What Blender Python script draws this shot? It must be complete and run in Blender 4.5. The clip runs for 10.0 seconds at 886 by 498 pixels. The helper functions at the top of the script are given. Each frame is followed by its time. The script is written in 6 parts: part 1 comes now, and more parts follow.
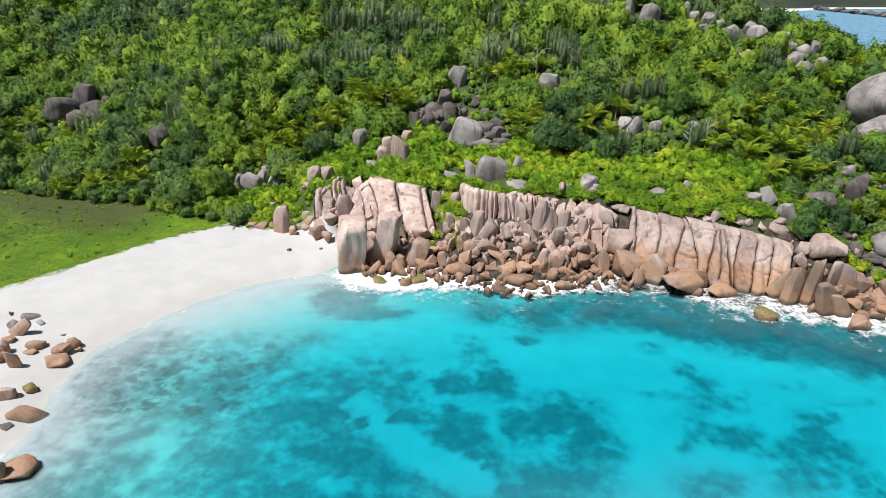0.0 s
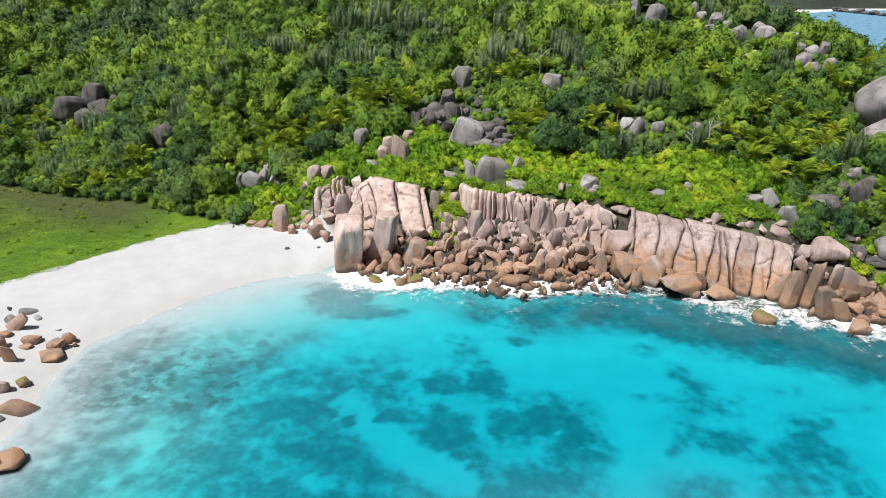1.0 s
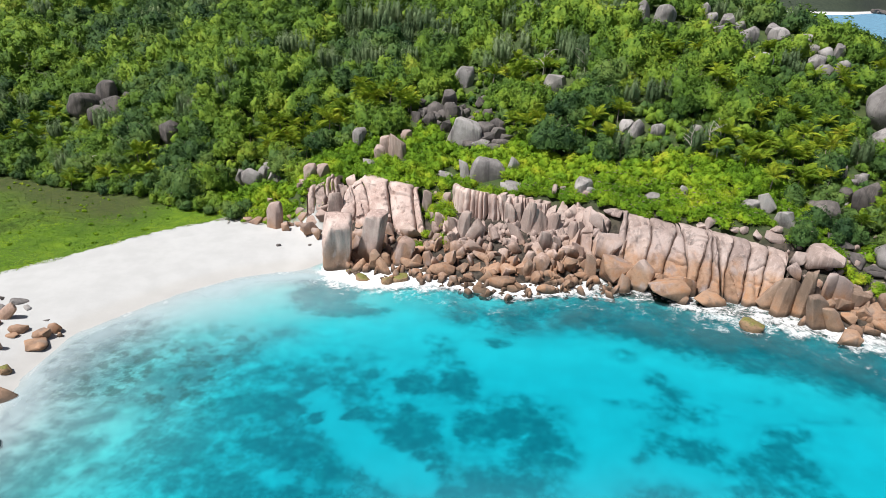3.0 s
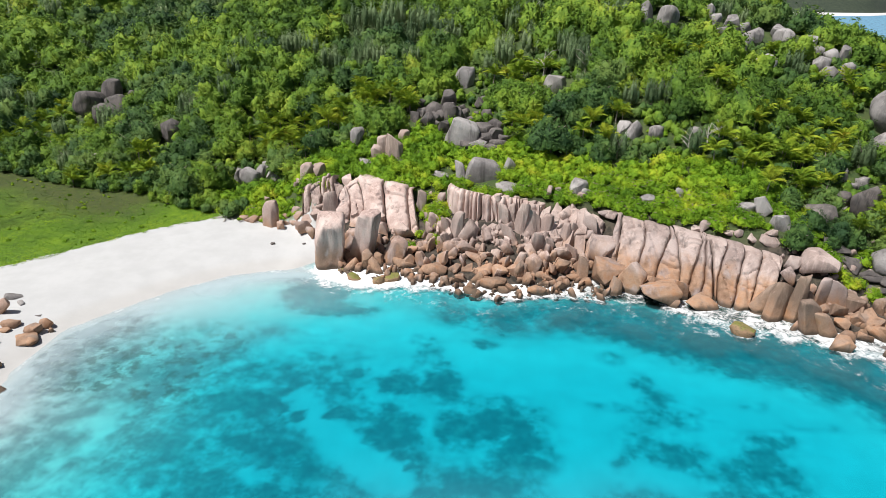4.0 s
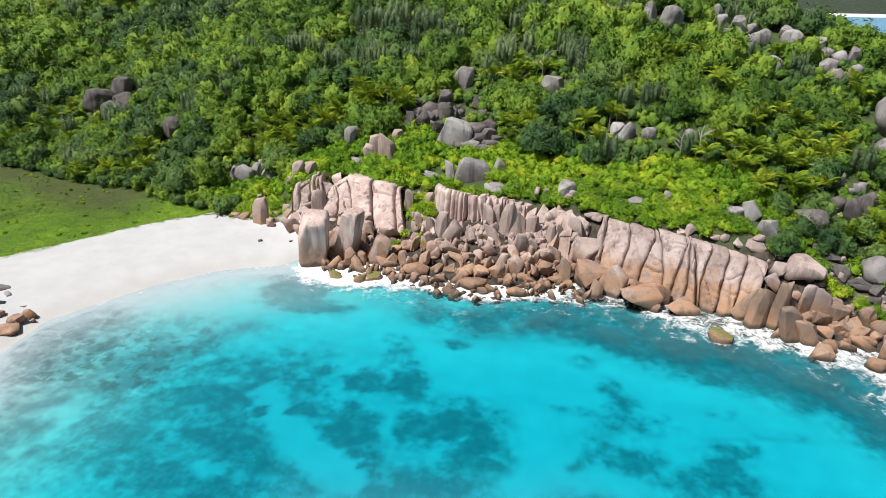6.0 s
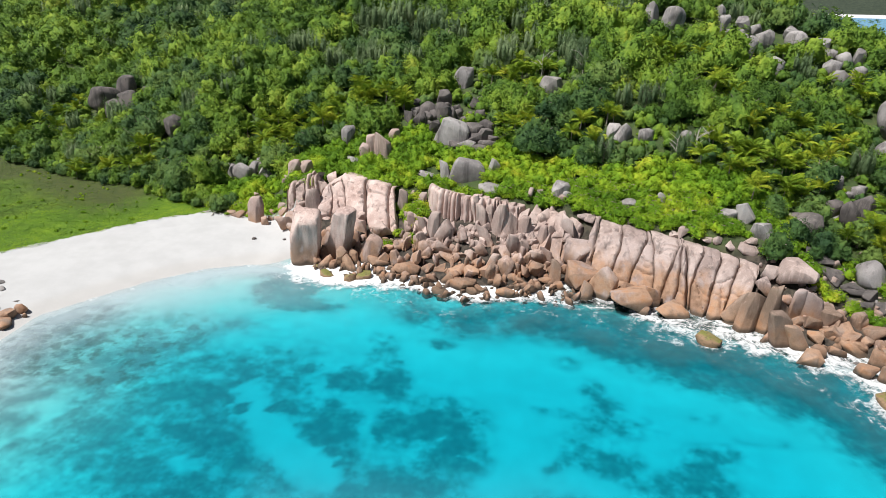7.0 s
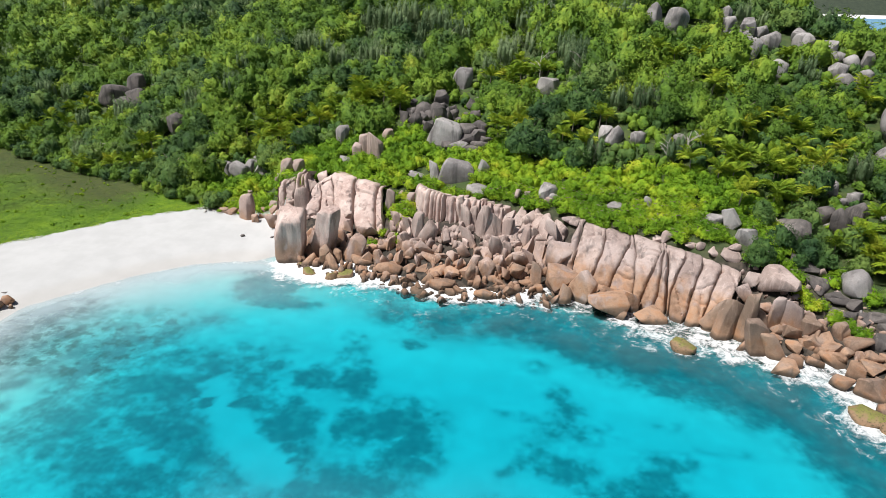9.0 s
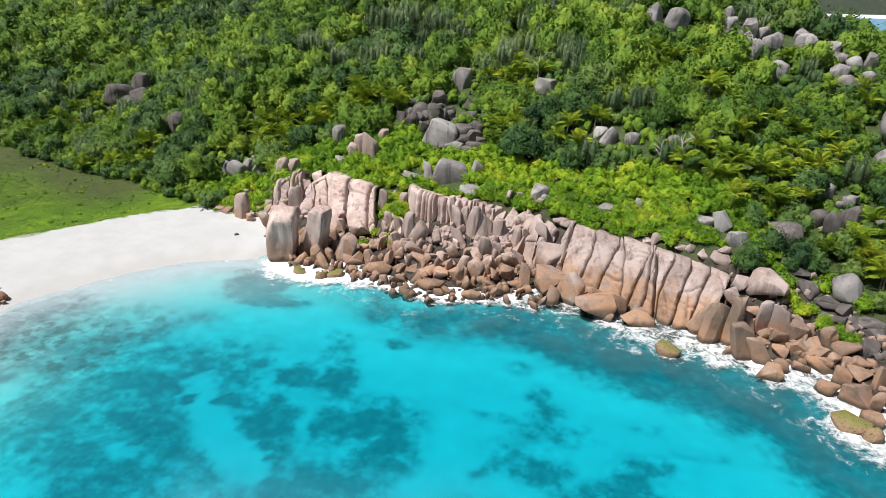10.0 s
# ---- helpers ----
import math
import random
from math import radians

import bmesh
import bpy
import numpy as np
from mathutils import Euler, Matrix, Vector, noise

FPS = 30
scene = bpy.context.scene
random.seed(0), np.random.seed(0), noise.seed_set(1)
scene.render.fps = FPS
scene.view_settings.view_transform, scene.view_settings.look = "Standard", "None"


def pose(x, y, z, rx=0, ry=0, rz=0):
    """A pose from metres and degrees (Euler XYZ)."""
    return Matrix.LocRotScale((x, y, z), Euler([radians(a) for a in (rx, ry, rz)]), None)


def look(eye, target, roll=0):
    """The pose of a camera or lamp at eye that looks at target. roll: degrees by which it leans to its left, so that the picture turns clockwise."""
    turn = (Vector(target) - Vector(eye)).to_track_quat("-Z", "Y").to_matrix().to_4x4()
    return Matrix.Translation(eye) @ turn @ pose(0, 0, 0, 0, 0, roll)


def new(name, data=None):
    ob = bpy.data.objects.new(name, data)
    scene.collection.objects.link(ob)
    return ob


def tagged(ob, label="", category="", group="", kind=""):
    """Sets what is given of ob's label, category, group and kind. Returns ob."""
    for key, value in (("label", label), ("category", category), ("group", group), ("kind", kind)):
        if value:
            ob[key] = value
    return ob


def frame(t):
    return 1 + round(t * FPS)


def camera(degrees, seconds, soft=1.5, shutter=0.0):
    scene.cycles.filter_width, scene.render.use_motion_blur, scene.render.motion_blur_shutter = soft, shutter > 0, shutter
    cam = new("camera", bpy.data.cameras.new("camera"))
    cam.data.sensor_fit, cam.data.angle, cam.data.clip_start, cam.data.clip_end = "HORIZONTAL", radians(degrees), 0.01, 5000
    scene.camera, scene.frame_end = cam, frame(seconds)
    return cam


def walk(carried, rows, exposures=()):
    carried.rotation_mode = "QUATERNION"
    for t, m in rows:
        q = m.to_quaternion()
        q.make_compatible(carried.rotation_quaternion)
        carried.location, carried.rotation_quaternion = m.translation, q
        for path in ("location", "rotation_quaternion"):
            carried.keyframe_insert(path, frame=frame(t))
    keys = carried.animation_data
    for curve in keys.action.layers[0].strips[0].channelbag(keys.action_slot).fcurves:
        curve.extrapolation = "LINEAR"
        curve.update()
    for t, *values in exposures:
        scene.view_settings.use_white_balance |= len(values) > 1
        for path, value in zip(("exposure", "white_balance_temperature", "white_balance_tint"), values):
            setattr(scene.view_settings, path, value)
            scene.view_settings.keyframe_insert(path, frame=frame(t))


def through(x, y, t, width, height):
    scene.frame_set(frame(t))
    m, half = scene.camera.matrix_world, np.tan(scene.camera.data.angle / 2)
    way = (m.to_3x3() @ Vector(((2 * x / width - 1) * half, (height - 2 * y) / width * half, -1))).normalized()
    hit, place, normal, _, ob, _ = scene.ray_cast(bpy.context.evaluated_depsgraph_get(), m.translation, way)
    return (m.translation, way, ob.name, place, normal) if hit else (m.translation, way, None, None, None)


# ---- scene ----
cam = camera(73.7, 10.0, soft=0.6)
PATH = [
    (0, (-0.921, -0.461, 36.115), (-0.949, 1.379, 35.331), 0.7),
    (0.5, (0.2, -0.397, 36.037), (0.15, 1.443, 35.254), 0.7),
    (1, (1.322, -0.302, 35.928), (1.252, 1.537, 35.147), 0.7),
    (1.5, (2.598, -0.206, 35.865), (2.506, 1.633, 35.084), 0.8),
    (2, (3.829, -0.095, 35.87), (3.717, 1.743, 35.088), 0.8),
    (2.5, (5.134, 0.019, 35.821), (5.002, 1.856, 35.04), 0.8),
    (4, (9.096, 0.448, 35.9), (8.907, 2.28, 35.119), 1.0),
    (4.5, (10.573, 0.632, 35.896), (10.364, 2.461, 35.114), 1.0),
    (5, (11.939, 0.773, 35.918), (11.711, 2.6, 35.137), 1.0),
    (5.5, (13.361, 0.981, 35.879), (13.114, 2.805, 35.099), 1.0),
    (7, (17.583, 1.67, 35.909), (17.28, 3.486, 35.128), 1.2),
    (7.5, (18.994, 1.933, 35.912), (18.672, 3.746, 35.132), 1.2),
    (8, (20.406, 2.195, 35.978), (20.065, 4.005, 35.197), 1.2),
    (8.5, (21.948, 2.482, 36.036), (21.586, 4.287, 35.255), 1.3),
    (9, (23.26, 2.752, 36.15), (22.881, 4.553, 35.367), 1.3),
    (9.5, (24.799, 3.069, 36.172), (24.402, 4.866, 35.389), 1.3),
    (10, (26.3, 3.374, 36.295), (25.882, 5.166, 35.511), 1.3),
]
walk(cam, [(t, look(eye, target, roll)) for t, eye, target, roll in PATH])

# ---- light ----
scene.view_settings.exposure = 0.38
SUN_ELEV, SUN_TURN = 62.0, 236.0
world = bpy.data.worlds.new("sky")
scene.world = world
world.use_nodes = True
wn = world.node_tree.nodes
sky = wn.new("ShaderNodeTexSky")
sky.sky_type = "NISHITA"
sky.sun_disc = False
sky.sun_elevation, sky.sun_rotation = radians(SUN_ELEV), radians(SUN_TURN)
sky.air_density, sky.dust_density, sky.ozone_density = 1.0, 2.5, 1.0
wn["Background"].inputs["Strength"].default_value = 0.040
world.node_tree.links.new(sky.outputs["Color"], wn["Background"].inputs["Color"])
sun = new("sun", bpy.data.lights.new("sun", "SUN"))
sun.data.energy, sun.data.angle, sun.data.color = 4.8, radians(3.0), (1.0, 0.975, 0.945)
sd = Vector((math.sin(radians(SUN_TURN)) * math.cos(radians(SUN_ELEV)), math.cos(radians(SUN_TURN)) * math.cos(radians(SUN_ELEV)), math.sin(radians(SUN_ELEV))))
sun.matrix_world = Matrix.Translation(sd * 300) @ sd.to_track_quat("Z", "Y").to_matrix().to_4x4()


# ---- helpers for building ----
def link_mesh(name, verts, faces, mats=(), smooth=True, parent=None):
    """A mesh object out of an array of points and an array (or list) of faces."""
    me = bpy.data.meshes.new(name)
    verts = np.asarray(verts, np.float32)
    faces = np.asarray(faces, np.int32)
    k = faces.shape[1]
    me.vertices.add(len(verts))
    me.vertices.foreach_set("co", verts.ravel())
    me.loops.add(faces.size)
    me.loops.foreach_set("vertex_index", faces.ravel())
    me.polygons.add(len(faces))
    me.polygons.foreach_set("loop_start", np.arange(0, faces.size, k, dtype=np.int32))
    if smooth:
        me.polygons.foreach_set("use_smooth", np.ones(len(faces), bool))
    me.update(calc_edges=True)
    for m in mats:
        me.materials.append(m)
    ob = new(name, me)
    ob.parent = parent
    return ob


def share(name, me, parent=None, m=None):
    """One more object on a mesh that is there already."""
    ob = new(name, me)
    ob.parent = parent
    if m is not None:
        ob.matrix_local = m
    return ob


def attribute(ob, name, values):
    a = ob.data.attributes.new(name, "FLOAT", "POINT")
    a.data.foreach_set("value", np.asarray(values, np.float32).ravel())


def smooth01(e0, e1, v):
    t = np.clip((v - e0) / (e1 - e0), 0, 1)
    return t * t * (3 - 2 * t)


def table(x, pairs):
    return np.interp(x, [p[0] for p in pairs], [p[1] for p in pairs])


def hashed(ix, iy, seed):
    h = np.sin(ix * 127.1 + iy * 311.7 + seed * 74.7) * 43758.5453
    return h - np.floor(h)


def vnoise(x, y, scale, seed=0):
    """Smooth value noise from 0 to 1 over the plan."""
    x, y = np.asarray(x, float) / scale, np.asarray(y, float) / scale
    ix, iy = np.floor(x), np.floor(y)
    fx, fy = x - ix, y - iy
    fx, fy = fx * fx * (3 - 2 * fx), fy * fy * (3 - 2 * fy)
    a, b = hashed(ix, iy, seed), hashed(ix + 1, iy, seed)
    c, d = hashed(ix, iy + 1, seed), hashed(ix + 1, iy + 1, seed)
    return (a + (b - a) * fx) * (1 - fy) + (c + (d - c) * fx) * fy


# ---- the lie of the land ----
COAST = [(-160, -400), (-95, -120), (-60, -20), (-46, 15), (-40, 30), (-38.5, 40), (-40, 47), (-40.5, 54), (-37, 60), (-33.2, 65.6), (-27.7, 71.0),
         (-22, 73.8), (-14, 75.0), (-4, 74.0), (3, 72), (9, 70.5), (14.5, 72), (19.4, 73.5), (26, 72), (33, 69.8), (41, 67.2),
         (48, 64.3), (53, 63.5), (56, 58), (58, 53), (62, 45), (70, 33), (84, 10), (110, -40), (190, -60), (215, 60), (190, 160), (150, 250), (150, 420), (-900, 500), (-900, -400)]


def coast_distance(x, y):
    """Metres inland from the water's edge; negative out at sea."""
    x, y = np.asarray(x, float), np.asarray(y, float)
    best = np.full(x.shape, 1e9)
    inside = np.zeros(x.shape, bool)
    n = len(COAST)
    for i in range(n):
        (ax, ay), (bx, by) = COAST[i], COAST[(i + 1) % n]
        dx, dy = bx - ax, by - ay
        t = np.clip(((x - ax) * dx + (y - ay) * dy) / (dx * dx + dy * dy), 0, 1)
        best = np.minimum(best, (x - ax - t * dx) ** 2 + (y - ay - t * dy) ** 2)
        if dy != 0:
            inside ^= ((ay > y) != (by > y)) & (x < dx * (y - ay) / dy + ax)
    return np.where(inside, 1, -1) * np.sqrt(best)


CLIFF_DEPTH = [(-26, 15), (-14, 17), (0, 19), (12, 19), (20, 15), (30, 12.5), (45, 11), (60, 13), (80, 16)]
CLIFF_TOP = [(-28, 5.0), (-20, 6.6), (-14, 7.2), (0, 7.3), (20, 7.3), (45, 7.0), (52, 5.5), (60, 3.6), (75, 3.0)]
RISE = [(-14, 0.29), (10, 0.29), (30, 0.40), (45, 0.38), (58, 0.355), (75, 0.32), (95, 0.20), (130, 0.12)]
LAWN_BACK = [(-180, 135), (-105, 111), (-86, 104.5), (-60, 96.5), (-48, 92.5), (-36, 89), (-15, 88), (0, 86)]


LIFT = 0.3


def ground_height(x, y):
    x, y = np.asarray(x, float), np.asarray(y, float)
    d = coast_distance(x, y)
    up = np.maximum(d, 0)
    # the beach and the lawn behind it
    s = y - table(x, LAWN_BACK)
    s = np.where(s > 0, s * s / (np.abs(s) + 6), 0)
    left = 2.1 * (1 - np.exp(-up / 9.0)) + 0.31 * s
    # the granite shore and the slope above it
    d0, top = table(x, CLIFF_DEPTH), table(x, CLIFF_TOP)
    q = np.clip(up / d0, 0, 1)
    right = (top + 1.6) * q ** table(x, [(-24, 1.15), (-4, 1.15), (2, 0.85), (17, 0.85), (23, 1.6), (43, 1.6), (50, 0.85)]) - 1.6 + table(x, RISE) * np.maximum(up - d0, 0)
    edge = -17.5 - 0.65 * np.clip(y - 80, 0, 14)
    w = smooth01(edge - 3, edge + 3, x)
    z = left * (1 - w) + right * w
    # spurs and hollows
    z = z + 5.5 * np.exp(-(((x + 54) / 20) ** 2 + ((y - 134) / 22) ** 2)) - 2.5 * np.exp(-(((x + 112) / 22) ** 2 + ((y - 150) / 22) ** 2))
    z = z + 3.6 * np.exp(-(((x - 90) / 22) ** 2 + ((y - 148) / 17) ** 2))
    inland = smooth01(18, 40, d)
    z = z + inland * (2.4 * (vnoise(x, y, 26, 3) - 0.5) + 1.2 * (vnoise(x, y, 9, 5) - 0.5))
    # the crest, and its fall to the far side of the headland
    crest = 42 - 0.175 * np.maximum(x - 40, 0) - 0.010 * np.maximum(x - 90, 0) ** 2 - 0.45 * np.maximum(y - 172, 0) * smooth01(40, 80, x)
    crest = np.maximum(crest, -6)
    k = 3.0
    z = -k * np.logaddexp(-z / k, -crest / k) + 0.0
    # the sea bed
    out = np.maximum(-d, 0)
    rocky = smooth01(-24, 14, x) * smooth01(20, 40, y)
    shallow = smooth01(-2, -28, x) * 0.9
    bed = -0.10 - (2.6 + 1.5 * rocky * smooth01(-24, -4, d) - shallow) * (1 - np.exp(-((out / (15.0 - 10.0 * rocky)) ** (1.3 - 0.3 * rocky)))) - 6 * smooth01(110, 320, out)
    bed = bed + 0.5 * (vnoise(x, y, 7, 8) - 0.5) * smooth01(1, 8, out)
    # the water lifts the look of its bed
    z = np.where(d >= 0, np.maximum(z, 0.06 * np.minimum(up, 2) * (1 - w) - 0.5 * w), LIFT * np.minimum(bed, 0.12 * d - 1.6 * smooth01(-22, 6, x) * (y > 20)))
    return z


def ground_at(x, y):
    return float(ground_height(np.array([x]), np.array([y]))[0])


def axis(lo, hi, step, far_lo, far_hi, grow=1.25):
    mid = list(np.arange(lo, hi + 1e-6, step))
    a, s = [], step
    v = lo
    while v > far_lo:
        s *= grow
        v -= s
        a.append(v)
    b, s, v = [], step, mid[-1]
    while v < far_hi:
        s *= grow
        v += s
        b.append(v)
    return np.array(a[::-1] + mid + b)


def sheet(name, xs, ys, zfun, mat):
    gx, gy = np.meshgrid(xs, ys)
    gz = zfun(gx, gy)
    n, m = len(xs), len(ys)
    idx = np.arange(n * m).reshape(m, n)
    quads = np.stack([idx[:-1, :-1], idx[:-1, 1:], idx[1:, 1:], idx[1:, :-1]], -1).reshape(-1, 4)
    ob = link_mesh(name, np.stack([gx, gy, gz], -1).reshape(-1, 3), quads, [mat])
    return ob, gx.ravel(), gy.ravel(), gz.ravel()


# ---- materials ----
class Nodes:
    """Short hand for a node material."""

    def __init__(self, name, rough=0.6):
        self.m = bpy.data.materials.new(name)
        self.m.use_nodes = True
        self.t = self.m.node_tree
        self.b = self.t.nodes["Principled BSDF"]
        self.b.inputs["Roughness"].default_value = rough

    def n(self, kind, **kw):
        node = self.t.nodes.new(kind)
        for k, v in kw.items():
            if k == "op":
                node.operation = v
            elif k == "blend":
                node.blend_type = v
            elif k == "attr":
                node.attribute_name = v
        return node

    def wire(self, a, b):
        self.t.links.new(a, b)

    def put(self, sock, v):
        if isinstance(v, bpy.types.NodeSocket):
            self.wire(v, sock)
        else:
            sock.default_value = v

    def pos(self, sx=1.0, sy=1.0, sz=1.0):
        g = self.n("ShaderNodeNewGeometry")
        mp = self.n("ShaderNodeMapping")
        mp.inputs["Scale"].default_value = (sx, sy, sz)
        self.wire(g.outputs["Position"], mp.inputs["Vector"])
        return mp.outputs["Vector"]

    def local(self, sx=1.0, sy=1.0, sz=1.0):
        g = self.n("ShaderNodeTexCoord")
        mp = self.n("ShaderNodeMapping")
        mp.inputs["Scale"].default_value = (sx, sy, sz)
        self.wire(g.outputs["Object"], mp.inputs["Vector"])
        return mp.outputs["Vector"]

    def noise(self, vec, scale, detail=3.0, rough=0.55, distort=0.0):
        t = self.n("ShaderNodeTexNoise")
        t.inputs["Scale"].default_value = scale
        t.inputs["Detail"].default_value = detail
        t.inputs["Roughness"].default_value = rough
        t.inputs["Distortion"].default_value = distort
        self.wire(vec, t.inputs["Vector"])
        return t.outputs["Fac"]

    def attr(self, name):
        return self.n("ShaderNodeAttribute", attr=name).outputs["Fac"]

    def math(self, op, a, b=0.0, c=0.0):
        t = self.n("ShaderNodeMath", op=op)
        self.put(t.inputs[0], a)
        self.put(t.inputs[1], b)
        self.put(t.inputs[2], c)
        return t.outputs[0]

    def ramp(self, fac, lo, hi):
        """0 below lo, 1 above hi."""
        t = self.n("ShaderNodeMapRange")
        t.interpolation_type = "SMOOTHSTEP"
        self.put(t.inputs["Value"], fac)
        self.put(t.inputs["From Min"], lo)
        self.put(t.inputs["From Max"], hi)
        return t.outputs["Result"]

    def colors(self, fac, stops):
        t = self.n("ShaderNodeValToRGB")
        e = t.color_ramp.elements
        while len(e) < len(stops):
            e.new(0.5)
        for i, (p, c) in enumerate(stops):
            e[i].position, e[i].color = p, (*c, 1)
        self.put(t.inputs["Fac"], fac)
        return t.outputs["Color"]

    def mix(self, fac, a, b, blend="MIX"):
        t = self.n("ShaderNodeMixRGB", blend=blend)
        self.put(t.inputs["Fac"], fac)
        self.put(t.inputs["Color1"], (*a, 1) if isinstance(a, tuple) else a)
        self.put(t.inputs["Color2"], (*b, 1) if isinstance(b, tuple) else b)
        return t.outputs["Color"]

    def bump(self, height, strength, dist):
        t = self.n("ShaderNodeBump")
        t.inputs["Strength"].default_value = strength
        t.inputs["Distance"].default_value = dist
        self.wire(height, t.inputs["Height"])
        return t.outputs["Normal"]

    def done(self, color, normal=None, rough=None):
        self.put(self.b.inputs["Base Color"], color)
        if normal is not None:
            self.wire(normal, self.b.inputs["Normal"])
        if rough is not None:
            self.put(self.b.inputs["Roughness"], rough)
        return self.m


def granite(name, dry, pale, dark, stain=0.0, tide=0.0):
    """Weathered granite: grain, rain streaks, lichen; rust-brown and wet where the tide reaches it."""
    k = Nodes(name, 0.85)
    info = k.n("ShaderNodeObjectInfo").outputs["Random"]
    big = k.noise(k.pos(), 0.30, 3)
    c = k.mix(k.ramp(big, 0.38, 0.64), dry, pale)
    streak = k.noise(k.pos(0.95, 0.95, 0.10), 1.0, 4, 0.55, 0.3)
    c = k.mix(k.math("MULTIPLY", k.ramp(streak, 0.53, 0.68), 0.6), c, dark)
    streak2 = k.noise(k.pos(2.2, 2.2, 0.2), 1.0, 3, 0.6, 0.3)
    c = k.mix(k.math("MULTIPLY", k.ramp(streak2, 0.52, 0.66), 0.5), c, (min(pale[0] * 1.2, 0.8), pale[1] * 1.17, pale[2] * 1.15))
    blot = k.noise(k.pos(), 1.7, 5, 0.7)
    c = k.mix(k.math("MULTIPLY", k.ramp(blot, 0.56, 0.70), 0.2), c, dark)
    grain = k.noise(k.pos(), 8.0, 5, 0.75)
    if stain:
        z = k.n("ShaderNodeSeparateXYZ")
        k.wire(k.pos(), z.inputs[0])
        wob = k.math("MULTIPLY", k.noise(k.pos(1, 1, 0.35), 0.5, 4), 5.0)
        level = k.math("SUBTRACT", z.outputs["Z"], wob)
        rust = k.colors(k.noise(k.pos(), 0.8, 4), [(0.3, (0.41, 0.205, 0.098)), (0.5, (0.40, 0.25, 0.16)), (0.72, (0.22, 0.12, 0.065))])
        patch = k.ramp(k.noise(k.pos(1, 1, 0.5), 0.65, 3), 0.28, 0.5)
        c = k.mix(k.math("MULTIPLY", k.math("MULTIPLY", k.ramp(level, 1.2 + tide, -1.9 + tide), patch), stain), c, rust)
        c = k.mix(k.math("MULTIPLY", k.ramp(k.math("SUBTRACT", z.outputs["Z"], k.math("MULTIPLY", wob, 0.22)), 0.30, -0.35), 0.8), c, (0.045, 0.037, 0.026))
    c = k.mix(info, c, k.mix(1.0, c, (0.74, 0.73, 0.74), "MULTIPLY"))
    c = k.mix(0.32, c, k.mix(1.0, c, k.colors(grain, [(0.3, (0.55, 0.53, 0.52)), (0.7, (1.4, 1.4, 1.4))]), "MULTIPLY"))
    h = k.math("ADD", k.math("MULTIPLY", streak2, 0.25), k.math("ADD", k.math("MULTIPLY", grain, 0.3), k.math("MULTIPLY", blot, 0.8)))
    return k.done(c, k.bump(h, 0.6, 0.14))


GRANITE = granite("pink_granite", (0.325, 0.25, 0.222), (0.445, 0.36, 0.328), (0.12, 0.095, 0.085), 0.95, 1.6)
GRANITE_PALE = granite("pale_granite", (0.375, 0.28, 0.242), (0.485, 0.385, 0.34), (0.12, 0.095, 0.085), 0.9, 0.9)
GRANITE_PINK = granite("rosy_granite", (0.48, 0.352, 0.308), (0.61, 0.49, 0.44), (0.19, 0.14, 0.125), 0.85, 0.7)
GRANITE_GREY = granite("grey_granite", (0.215, 0.20, 0.192), (0.36, 0.34, 0.328), (0.088, 0.08, 0.078))
# a darker stone, which also holds the tree shade of the eastern rocks
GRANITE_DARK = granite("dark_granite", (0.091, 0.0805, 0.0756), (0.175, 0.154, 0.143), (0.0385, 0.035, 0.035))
GRANITE_WET = granite("tidal_granite", (0.20, 0.138, 0.10), (0.30, 0.22, 0.172), (0.085, 0.06, 0.044), 0.85)


def mossy():
    k = Nodes("mossy_granite", 0.8)
    n = k.noise(k.pos(), 1.6, 4)
    g = k.n("ShaderNodeNewGeometry")
    s = k.n("ShaderNodeSeparateXYZ")
    k.wire(g.outputs["Normal"], s.inputs[0])
    up = k.math("ADD", s.outputs["Z"], k.math("SUBTRACT", n, 0.5))
    c = k.mix(k.ramp(up, 0.62, 1.05), (0.24, 0.15, 0.085), (0.16, 0.165, 0.035))
    c = k.mix(k.ramp(k.noise(k.pos(), 6, 4), 0.5, 0.7), c, (0.08, 0.065, 0.03))
    return k.done(c, k.bump(n, 0.5, 0.2))


MOSSY = mossy()


